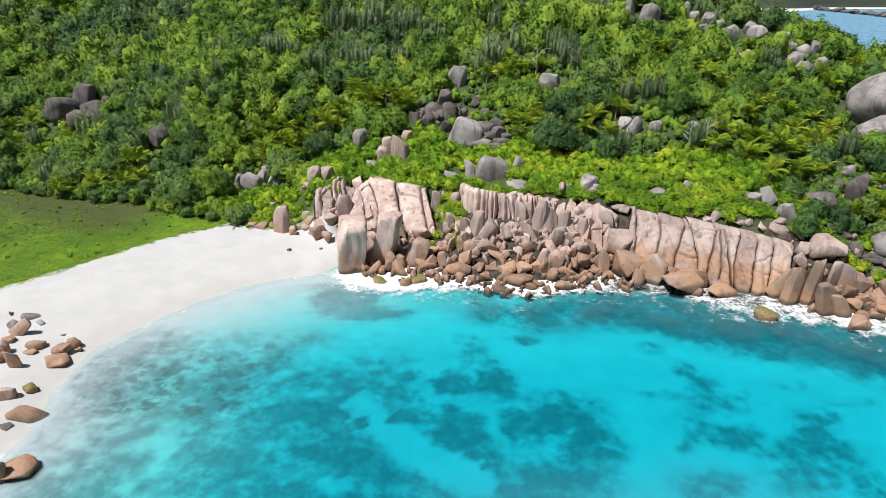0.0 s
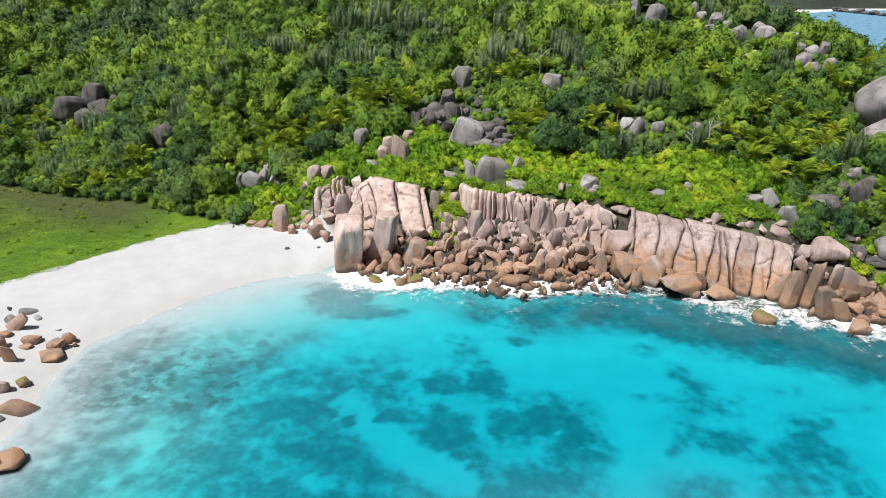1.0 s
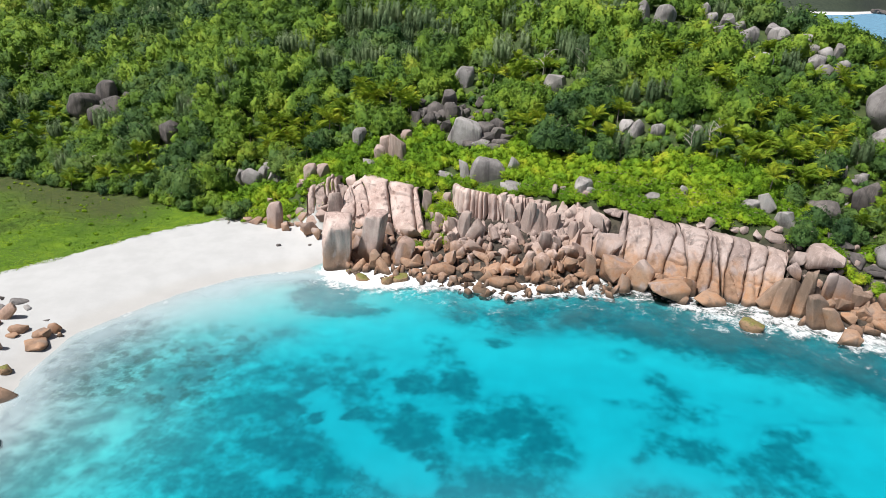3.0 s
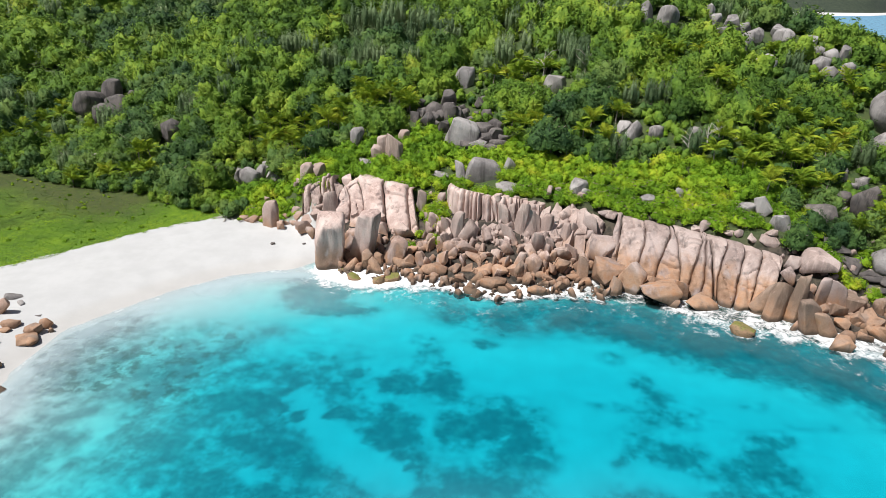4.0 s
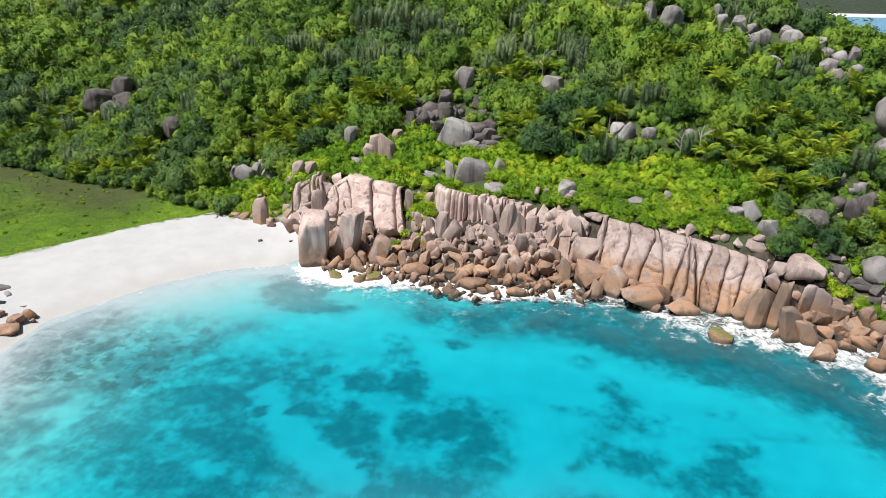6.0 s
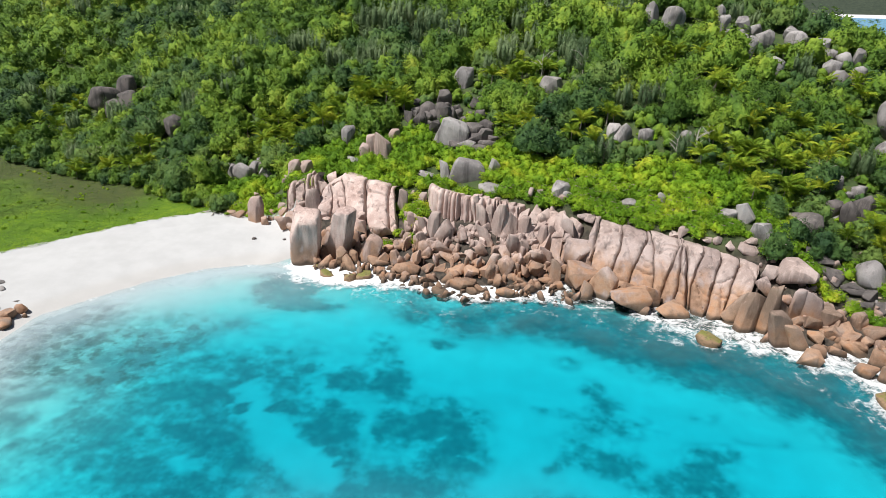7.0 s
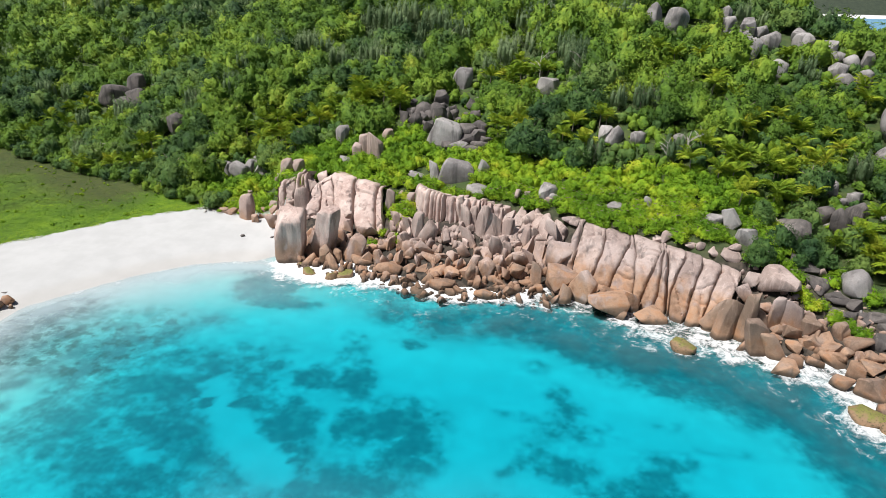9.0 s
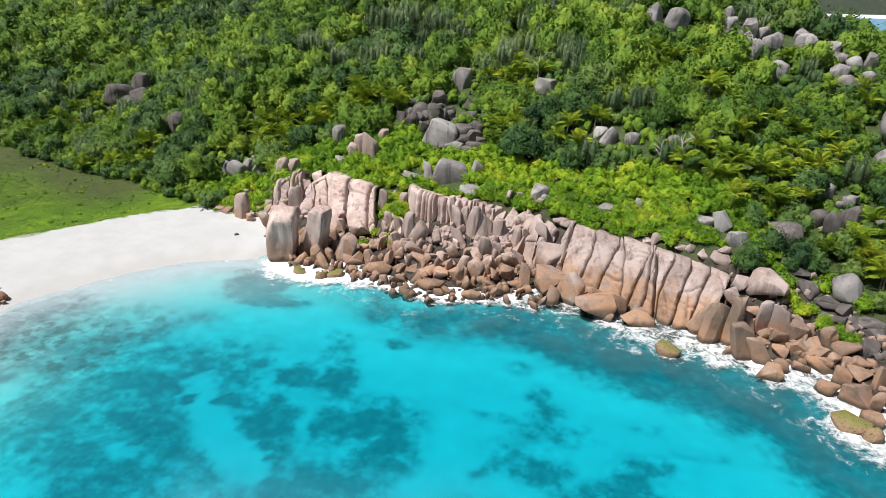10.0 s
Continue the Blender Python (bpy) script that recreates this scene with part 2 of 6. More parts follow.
def foliage(name, stops, patch=0.09, rough=0.6, through=0.16, spread=0.36, clump=0.7):
    """Leaves: each leaf, and each patch of the wood, has its own tone."""
    k = Nodes(name, rough)
    isl = k.n("ShaderNodeNewGeometry").outputs["Random Per Island"]
    info = k.n("ShaderNodeObjectInfo").outputs["Random"]
    f = k.math("ADD", k.math("MULTIPLY", isl, 0.12), k.math("MULTIPLY", k.ramp(k.noise(k.pos(), patch, 2), 0.3, 0.7), 0.50))
    f = k.math("ADD", f, k.math("MULTIPLY", k.ramp(k.noise(k.pos(), patch * 3.4, 2), 0.3, 0.7), 0.33))
    f = k.math("ADD", f, k.math("MULTIPLY", k.math("SUBTRACT", k.noise(k.pos(), 1.5, 3, 0.6), 0.5), clump))
    tone = k.math("FRACT", k.math("ADD", k.attr("tone"), info))
    f = k.math("ADD", f, k.math("MULTIPLY", k.math("SUBTRACT", tone, 0.5), spread))
    c = k.colors(f, stops)
    k.done(c, k.bump(k.noise(k.pos(), 1.9, 3, 0.6), 0.85, 0.42))
    k.b.inputs["Specular IOR Level"].default_value = 0.15
    tr = k.n("ShaderNodeBsdfTranslucent")
    k.wire(c, tr.inputs["Color"])
    mx = k.n("ShaderNodeMixShader")
    mx.inputs[0].default_value = through
    k.wire(k.b.outputs[0], mx.inputs[1])
    k.wire(tr.outputs[0], mx.inputs[2])
    k.wire(mx.outputs[0], k.t.nodes["Material Output"].inputs["Surface"])
    return k.m


LEAF = foliage("broad_leaves", [(0.1, (0.042, 0.092, 0.014)), (0.45, (0.103, 0.192, 0.022)), (0.8, (0.20, 0.30, 0.031)), (1.0, (0.29, 0.345, 0.042))])
LEAF_DARK = foliage("dark_leaves", [(0.1, (0.022, 0.056, 0.020)), (0.5, (0.062, 0.125, 0.031)), (0.9, (0.136, 0.208, 0.044))])
LEAF_GREY = foliage("grey_green_needles", [(0.1, (0.085, 0.14, 0.065)), (0.5, (0.165, 0.24, 0.11)), (0.9, (0.27, 0.345, 0.175))], through=0.4)
LEAF_SCRUB = foliage("scrub_leaves", [(0.1, (0.075, 0.165, 0.009)), (0.45, (0.150, 0.275, 0.0135)), (0.8, (0.27, 0.38, 0.02)), (1.0, (0.38, 0.41, 0.03))], 0.13, spread=0.3)
LEAF_PALM = foliage("palm_leaves", [(0.1, (0.105, 0.19, 0.016)), (0.5, (0.225, 0.32, 0.024)), (0.85, (0.38, 0.42, 0.037)), (1.0, (0.45, 0.39, 0.052))], 0.16, spread=0.3, clump=0.3)
LEAF_ROUGH = foliage("rough_grass", [(0.1, (0.036, 0.066, 0.009)), (0.5, (0.07, 0.11, 0.014)), (0.9, (0.12, 0.155, 0.02))], 0.12, spread=0.3)
LEAF_LAWN = foliage("creeper_leaves", [(0.1, (0.065, 0.15, 0.008)), (0.5, (0.14, 0.26, 0.012)), (0.9, (0.30, 0.42, 0.017))], 0.10, spread=0.3)


def simple(name, a, b, scale, rough=0.8, bump=0.3, dist=0.05):
    k = Nodes(name, rough)
    n = k.noise(k.pos(), scale, 4)
    return k.done(k.mix(k.ramp(n, 0.3, 0.7), a, b), k.bump(n, bump, dist))


BARK = simple("grey_bark", (0.16, 0.13, 0.10), (0.30, 0.26, 0.22), 3.0)
DRY_WOOD = simple("bleached_wood", (0.33, 0.29, 0.25), (0.5, 0.46, 0.42), 4.0)


def ground_material():
    k = Nodes("ground", 0.9)
    sand_n = k.noise(k.pos(), 0.35, 4)
    sand = k.mix(k.ramp(sand_n, 0.3, 0.7), (0.41, 0.41, 0.406), (0.455, 0.456, 0.452))
    sand = k.mix(k.math("MULTIPLY", k.attr("wet"), 0.3), sand, (0.374, 0.346, 0.31))
    soil = k.mix(k.ramp(k.noise(k.pos(), 0.6, 4), 0.35, 0.65), (0.028, 0.055, 0.010), (0.055, 0.075, 0.018))
    lawn = k.colors(k.noise(k.pos(), 0.3, 6, 0.75), [(0.3, (0.042, 0.095, 0.006)), (0.5, (0.09, 0.175, 0.008)), (0.72, (0.19, 0.30, 0.012))])
    brown = k.mix(k.ramp(k.noise(k.pos(), 0.9, 5, 0.7), 0.35, 0.65), (0.036, 0.055, 0.010), (0.066, 0.078, 0.015))
    lawn = k.mix(k.attr("dry"), lawn, brown)
    # earth among the boulders, near black: the shade of the crevices is in it
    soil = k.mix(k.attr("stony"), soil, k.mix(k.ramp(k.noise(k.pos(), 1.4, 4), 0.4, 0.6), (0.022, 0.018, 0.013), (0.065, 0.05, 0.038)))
    sand = k.mix(k.attr("sea"), sand, k.mix(k.ramp(sand_n, 0.3, 0.7), (0.43, 0.43, 0.415), (0.48, 0.48, 0.465)))
    c = k.mix(k.attr("soil"), sand, soil)
    edge = k.math("ADD", k.attr("lawn"), k.math("MULTIPLY", k.math("SUBTRACT", k.noise(k.pos(), 0.8, 4), 0.5), 0.9))
    c = k.mix(k.ramp(edge, 0.4, 0.55), c, lawn)
    # weed and coral on the sea bed
    warp = k.math("MULTIPLY", k.math("SUBTRACT", k.math("ADD", k.math("MULTIPLY", k.noise(k.pos(), 0.22, 2, 0.5), 0.45), k.math("MULTIPLY", k.noise(k.pos(), 0.75, 3, 0.6), 0.55)), 0.5), 1.9)
    warp = k.math("MULTIPLY", warp, k.ramp(k.attr("reef"), 0.02, 0.35))
    reef = k.ramp(k.math("ADD", k.attr("reef"), warp), 0.03, 0.66)
    weed = k.colors(k.noise(k.pos(), 0.9, 4, 0.6), [(0.30, (0.038, 0.058, 0.07)), (0.5, (0.08, 0.096, 0.11)), (0.70, (0.18, 0.19, 0.18))])
    c = k.mix(k.math("MULTIPLY", reef, 0.76), c, weed)
    heads = k.math("MULTIPLY", k.ramp(k.noise(k.pos(), 0.8, 3, 0.55), 0.44, 0.66), k.ramp(k.attr("heads"), 0.15, 0.8))
    c = k.mix(k.math("MULTIPLY", heads, 0.75), c, (0.045, 0.06, 0.05))
    rip = k.noise(k.pos(), 2.5, 3)
    return k.done(c, k.bump(rip, 0.25, 0.06))


GROUND = ground_material()


def water_material():
    """Clear sea: it swallows red with depth, mirrors the sky at a slant, and carries foam."""
    k = Nodes("sea_water", 0.08)
    depth = k.attr("depth")
    tint = k.colors(k.math("DIVIDE", depth, 4.0), [(0.0, (0.97, 0.98, 0.99)), (0.12, (0.76, 0.955, 0.985)), (0.35, (0.36, 0.945, 0.985)), (0.62, (0.14, 0.89, 0.985)), (1.0, (0.08, 0.77, 0.89))])
    tr = k.n("ShaderNodeBsdfTransparent")
    k.wire(tint, tr.inputs["Color"])
    gl = k.n("ShaderNodeBsdfGlossy")
    gl.inputs["Roughness"].default_value = 0.12
    h = k.math("ADD", k.noise(k.pos(), 0.9, 4, 0.6), k.math("MULTIPLY", k.noise(k.pos(), 0.16, 2), 2.0))
    nb = k.bump(h, 0.35, 0.22)
    k.wire(nb, gl.inputs["Normal"])
    fr = k.n("ShaderNodeFresnel")
    fr.inputs["IOR"].default_value = 1.33
    k.wire(nb, fr.inputs["Normal"])
    m1 = k.n("ShaderNodeMixShader")
    k.wire(fr.outputs[0], m1.inputs[0])
    k.wire(tr.outputs[0], m1.inputs[1])
    k.wire(gl.outputs[0], m1.inputs[2])
    # drifting silt makes the shallows milky
    milk = k.n("ShaderNodeBsdfDiffuse")
    k.put(milk.inputs["Color"], k.mix(k.ramp(depth, 5.0, 8.0), k.mix(k.ramp(depth, 0.3, 3.2), (0.48, 0.59, 0.63), (0.075, 0.40, 0.48)), (0.17, 0.35, 0.50)))
    m2 = k.n("ShaderNodeMixShader")
    silt = k.math("MULTIPLY", k.attr("silt"), k.ramp(k.noise(k.pos(), 0.12, 3), 0.05, 0.65))
    k.wire(silt, m2.inputs[0])
    k.wire(m1.outputs[0], m2.inputs[1])
    k.wire(milk.outputs[0], m2.inputs[2])
    murk = k.n("ShaderNodeBsdfDiffuse")
    murk.inputs["Color"].default_value = (0.05, 0.135, 0.155, 1)
    m4 = k.n("ShaderNodeMixShader")
    k.wire(k.math("MULTIPLY", k.attr("murk"), k.ramp(k.noise(k.pos(), 0.2, 3), 0.25, 0.7)), m4.inputs[0])
    k.wire(m2.outputs[0], m4.inputs[1])
    k.wire(murk.outputs[0], m4.inputs[2])
    foam = k.n("ShaderNodeBsdfDiffuse")
    foam.inputs["Color"].default_value = (0.76, 0.775, 0.78, 1)
    lace = k.math("ADD", k.math("MULTIPLY", k.noise(k.pos(), 0.9, 7, 0.75, 1.3), 0.6), k.math("MULTIPLY", k.noise(k.pos(), 0.3, 4, 0.6, 0.8), 0.4))
    ff = k.math("ADD", k.attr("foam"), k.math("MULTIPLY", k.math("SUBTRACT", lace, 0.5), 3.4))
    m3 = k.n("ShaderNodeMixShader")
    k.wire(k.math("MULTIPLY", k.math("MULTIPLY", k.ramp(ff, 0.35, 1.15), k.ramp(k.attr("foam"), 0.03, 0.3)), 0.93), m3.inputs[0])
    k.wire(m4.outputs[0], m3.inputs[1])
    k.wire(foam.outputs[0], m3.inputs[2])
    k.wire(m3.outputs[0], k.t.nodes["Material Output"].inputs["Surface"])
    return k.m


WATER = water_material()


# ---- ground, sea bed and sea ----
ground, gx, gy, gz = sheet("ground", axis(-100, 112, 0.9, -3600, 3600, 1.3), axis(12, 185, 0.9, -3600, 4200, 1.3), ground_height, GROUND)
tagged(ground, "white coral sand beach, green lawn and forest soil", "ground", kind="structure")
gd = coast_distance(gx, gy)

REEFS, SANDS = [], []


def reef(x, y, rx, ry, dense):
    """A patch of weed and coral, thinner out east."""
    REEFS.append((x, y, rx, ry, dense * (0.74 if x > 17 else 0.95)))


def clean(x, y, rx, ry, dense):
    """A patch of clean sand."""
    SANDS.append((x, y, rx, ry, dense))


reef(9.8, 45.9, 4.7, 3.6, 0.75)
reef(11.9, 43.0, 2.9, 3.0, 1.00)
reef(6.4, 44.7, 2.7, 2.5, 0.70)
reef(9.0, 38.2, 4.1, 2.3, 0.75)
reef(6.9, 36.2, 3.7, 1.8, 0.70)
reef(3.6, 51.6, 2.1, 2.1, 0.90)
reef(-0.6, 51.0, 2.7, 1.7, 0.85)
reef(5.2, 49.5, 1.7, 0.8, 0.65)
reef(-0.0, 43.5, 2.9, 3.1, 0.85)
reef(1.4, 40.2, 2.7, 1.5, 0.85)
reef(-1.1, 45.5, 2.7, 1.8, 0.75)
reef(4.4, 36.8, 1.9, 1.5, 0.75)
reef(24.8, 53.9, 1.2, 1.8, 0.75)
reef(25.9, 51.7, 1.6, 1.5, 0.85)
reef(20.3, 50.2, 3.5, 0.7, 0.60)
reef(26.0, 48.6, 3.4, 1.5, 0.65)
reef(29.2, 49.4, 2.3, 1.8, 0.45)
reef(25.8, 44.2, 2.4, 1.8, 0.95)
reef(22.0, 43.9, 1.1, 0.8, 0.70)
reef(23.9, 45.9, 3.8, 1.9, 0.45)
reef(35.6, 51.8, 2.4, 1.0, 0.45)
reef(35.1, 46.7, 3.1, 1.3, 0.75)
reef(33.4, 42.7, 3.1, 2.0, 0.75)
reef(31.5, 39.5, 3.4, 2.4, 0.75)
reef(34.5, 39.0, 1.9, 3.1, 0.65)
reef(21.7, 37.9, 3.3, 1.9, 0.75)
reef(27.8, 38.7, 1.9, 2.5, 0.45)
reef(40.4, 49.1, 2.9, 0.8, 0.40)
reef(22.3, 58.7, 1.7, 1.4, 0.50)
reef(7.7, 59.4, 2.0, 1.1, 0.55)
reef(1.9, 56.4, 1.6, 3.3, 0.50)
reef(0.7, 59.4, 2.7, 1.4, 0.35)
reef(-14.8, 68.3, 3.7, 3.1, 0.85)
reef(-12.0, 64.2, 5.0, 1.4, 0.55)
reef(-16.9, 71.0, 3.1, 1.3, 0.55)
reef(-36.6, 55.0, 1.9, 1.2, 0.95)
reef(-34.8, 52.8, 1.7, 1.0, 1.00)
reef(-33.1, 55.7, 1.3, 1.1, 0.45)
reef(-33.6, 58.3, 0.8, 0.7, 0.70)
reef(-37.7, 57.9, 0.8, 0.5, 0.60)
reef(-28.8, 53.8, 2.5, 1.9, 0.50)
reef(-25.1, 53.2, 1.8, 1.2, 0.65)
reef(-23.1, 52.7, 1.5, 0.8, 0.80)
reef(-30.4, 51.2, 0.9, 1.4, 0.90)
reef(-23.3, 50.6, 1.1, 0.5, 0.95)
reef(-26.3, 51.4, 1.2, 0.7, 0.45)
reef(-14.7, 45.5, 6.0, 3.4, 0.75)
reef(-17.8, 42.9, 6.2, 3.2, 0.60)
reef(-20.1, 39.2, 6.3, 3.1, 0.62)
reef(-10.5, 40.2, 6.5, 2.8, 0.62)
reef(-5.3, 38.3, 5.3, 2.4, 0.50)
reef(-25.7, 44.3, 2.1, 1.5, 0.60)
reef(-26.5, 46.1, 1.1, 0.8, 0.70)
reef(-12.3, 50.1, 5.2, 2.1, 0.42)
reef(-9.6, 52.2, 3.6, 1.3, 0.38)
reef(-10.5, 54.3, 3.7, 1.0, 0.40)
reef(-6.3, 49.1, 2.9, 1.0, 0.60)
reef(-3.7, 45.8, 2.0, 1.6, 0.80)
reef(-20.1, 52.8, 3.6, 2.3, 0.33)
reef(-35.3, 43.1, 2.3, 1.2, 0.60)
reef(-38.0, 40.8, 3.0, 1.1, 0.50)
reef(-28.0, 38.3, 2.9, 1.9, 0.60)
reef(-29.4, 36.3, 2.3, 1.8, 0.40)
reef(-34.3, 35.2, 1.4, 1.0, 0.60)
reef(-36.1, 47.3, 1.7, 2.6, 0.45)
reef(-41.0, 49.8, 1.7, 0.6, 0.50)
reef(-40.2, 50.7, 1.2, 0.6, 0.60)
reef(-33.0, 44.8, 1.6, 1.6, 0.50)
reef(-34.3, 48.3, 1.4, 2.0, 0.50)
reef(-31.0, 47.5, 1.7, 1.2, 0.40)
reef(-20.4, 47.9, 2.3, 1.1, 0.45)
reef(-24.9, 47.7, 1.4, 1.0, 0.40)
reef(-16.7, 49.0, 2.3, 1.1, 0.50)
reef(-17.7, 34.8, 1.1, 1.1, 0.95)
reef(-16.8, 37.5, 0.5, 0.7, 0.80)
reef(33.6, 45.1, 1.9, 1.1, 0.75)
reef(30.8, 42.9, 1.9, 1.1, 0.60)
reef(20.9, 42.4, 1.0, 0.9, 0.60)
reef(28.5, 42.1, 2.4, 1.2, 0.50)
reef(38.2, 49.2, 2.1, 0.9, 0.30)
reef(-23.8, 51.6, 1.6, 0.7, 0.50)
reef(-33.2, 47.8, 0.7, 0.7, 0.60)
reef(-23.4, 47.0, 1.2, 0.7, 0.45)
reef(-12.4, 50.0, 3.0, 1.6, 0.50)
reef(-5.3, 52.0, 1.5, 1.5, 0.60)
reef(-0.5, 51.7, 1.8, 1.9, 0.80)
reef(1.9, 50.7, 2.1, 1.4, 0.60)
reef(3.1, 55.5, 2.2, 0.8, 0.50)
reef(1.3, 39.3, 2.2, 1.8, 0.50)
reef(7.2, 38.1, 2.8, 1.6, 0.55)
reef(45.7, 57.8, 1.7, 1.5, 0.30)
reef(-14.7, 67.7, 3.4, 2.4, 1.50)
reef(-11.9, 64.8, 5.0, 1.6, 1.10)
clean(10.7, 44.3, 0.7, 0.6, 0.80)
clean(12.9, 42.4, 0.7, 0.5, 0.80)
clean(6.7, 47.9, 1.7, 0.9, 0.50)
clean(3.7, 44.8, 0.6, 2.0, 0.60)
clean(4.5, 41.4, 0.9, 1.3, 0.60)
clean(-26.6, 42.6, 2.1, 1.6, 0.50)
clean(-26.6, 40.4, 2.5, 0.9, 0.60)
clean(-18.5, 51.3, 0.7, 0.8, 0.80)
clean(-33.5, 40.2, 1.2, 1.0, 0.60)
clean(-9.9, 36.9, 1.4, 0.9, 0.60)
clean(-7.0, 36.4, 1.2, 0.9, 0.60)


def patches(rows, x, y, core=0.32, soft=1.35):
    r = np.zeros_like(x)
    for cx, cy, rx, ry, dense in rows:
        r = np.maximum(r, dense * np.clip(1 + (core - np.sqrt(((x - cx) / rx) ** 2 + ((y - cy) / ry) ** 2)) / soft, 0, 1))
    return r


BAR = [(-9.8, 46.9), (-7.0, 44.3), (-3.0, 40.8), (1.6, 37.8)]


def reef_amount(x, y):
    r = np.maximum(patches(REEFS, x, y), 0.40 * smooth01(16, -10, x + 0.6 * (y - 45)) * smooth01(24, 30, y) * smooth01(64, 54, y) * (0.45 + vnoise(x, y, 5, 91)))
    r = r * (1 - np.clip(patches(SANDS, x, y, 0.5, 0.9), 0, 1))
    # the bright bar of clean sand, with three small heads in it
    far = np.full_like(x, 1e9)
    for (ax, ay), (bx, by) in zip(BAR[:-1], BAR[1:]):
        t = np.clip(((x - ax) * (bx - ax) + (y - ay) * (by - ay)) / ((bx - ax) ** 2 + (by - ay) ** 2), 0, 1)
        far = np.minimum(far, np.hypot(x - ax - t * (bx - ax), y - ay - t * (by - ay)))
    r = r * (1 - smooth01(2.3, 1.3, far + 1.0 * (vnoise(x, y, 1.6, 93) - 0.5)))
    for cx, cy, size in ((-9.2, 44.8, 0.8), (-5.7, 45.6, 0.9), (-10.8, 45.6, 0.7)):
        r = np.maximum(r, 0.9 * smooth01(1.6 * size, 0.4 * size, np.hypot(x - cx, y - cy)))
    return r


lawn_line = table(gx, [(-200, 30), (-75, 45), (-60, 61), (-57, 66), (-51, 73.6), (-47, 79.5), (-42, 84.8), (-37, 88.5), (-30, 89.5), (-20, 89)])
lawn = smooth01(-2.4, 1.8, gy - lawn_line) * (gx < -18)
back = gy - table(gx, LAWN_BACK)
attribute(ground, "lawn", lawn * (1 - smooth01(-3, 3, back)))
attribute(ground, "dry", smooth01(-14, -5, back + 7 * (vnoise(gx, gy, 8, 2) - 0.5)) * smooth01(-44, -56, gx))
rocky = smooth01(-2, 1, gx + 15.5 + 0.65 * np.clip(gy - 80, 0, 14))
attribute(ground, "soil", np.maximum(np.maximum(smooth01(-1.5, 1.0, back + table(gx, [(-60, 5.0), (-46, 1.0), (-40, -0.5)])) * (gy > 60), rocky * smooth01(-1.5, 0.0, gd)), smooth01(200, 260, np.abs(gx)) * (gd > 4)))
# where the ground takes that dark crevice colour
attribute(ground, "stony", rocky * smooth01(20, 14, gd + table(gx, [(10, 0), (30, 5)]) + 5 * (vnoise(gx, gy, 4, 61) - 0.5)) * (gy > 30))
attribute(ground, "wet", smooth01(3.6, 1.6, gd) * (gd > -1))
band = (0.55 + 0.75 * smooth01(10, 35, gx)) * np.exp(-((gd + 5.2) / (4.2 + 1.4 * smooth01(10, 35, gx))) ** 2) * smooth01(-8, 8, gx) * (gy > 20)
attribute(ground, "reef", np.maximum(reef_amount(gx, gy), band) * smooth01(-0.3, -2, gd))
attribute(ground, "sea", smooth01(-0.5, -5, gd))
attribute(ground, "heads", smooth01(-12, -26, gx) * smooth01(0.15, 0.5, reef_amount(gx, gy)) * smooth01(40, 46, gy) * smooth01(-0.3, -1.5, gd))


def flat(x, y):
    return np.zeros_like(x)


water, wx, wy, wz = sheet("water", axis(-64, 76, 1.0, -3900, 5200, 1.3), axis(10, 80, 1.0, -3900, 5200, 1.3), flat, WATER)
tagged(water, "clear turquoise sea with white surf along the rocks", "sea", kind="structure")
wd = coast_distance(wx, wy)
attribute(water, "depth", np.clip(-ground_height(wx, wy) / LIFT, 0, 12))
stone_shore = smooth01(-21, -14, wx)
surf = smooth01(-4.2, -0.4, wd + 2.4 * (vnoise(wx, wy, 7, 11) - 0.5)) * (0.72 + 0.5 * vnoise(wx, wy, 12, 12))
surf_r = np.minimum((1.2 - 0.66 * smooth01(14, 30, wx) + 0.35 * smooth01(44, 52, wx)) * surf + (0.42 + 0.3 * smooth01(46, 52, wx)) * smooth01(-9, -2.5, wd + 3 * (vnoise(wx, wy, 5, 15) - 0.5)) * smooth01(24, 40, wx), 1.15 - 0.42 * smooth01(14, 30, wx) + 0.15 * smooth01(44, 52, wx))
surf_r = np.maximum(surf_r, 1.5 * np.exp(-(((wx + 9) / 10) ** 2 + ((wy - 73.0) / 3.9) ** 2)))
surf_r = np.maximum(surf_r, 0.75 * np.exp(-((np.hypot(wx - 38.6, wy - 65.2) - 1.0) / 1.6) ** 2))
swash = 0.46 * smooth01(-3.0, 0.2, wd + 1.2 * (vnoise(wx, wy, 5, 17) - 0.5))
drift = 0.30 * np.exp(-((wd + 4.5) / 4.0) ** 2) * stone_shore
attribute(water, "foam", np.maximum(stone_shore * np.maximum(surf_r, drift), (1 - stone_shore) * swash))
attribute(water, "murk", 0.52 * np.exp(-((wd + 5.5) / 4.8) ** 2) * smooth01(-18, 26, wx) * (wy > 20) * smooth01(0, -2, wd))
attribute(water, "silt", 0.14 * smooth01(10, -40, wx) * smooth01(20, 40, wy) * smooth01(0, -3, wd) + 0.2 * np.exp(-(((wx + 22) / 19) ** 2 + ((wy - 64) / 9.5) ** 2)) + 0.30 * np.exp(-((wd + 1.5) / 3.0) ** 2) * smooth01(-10, -20, wx) + 0.8 * smooth01(5, 8, -ground_height(wx, wy) / LIFT))


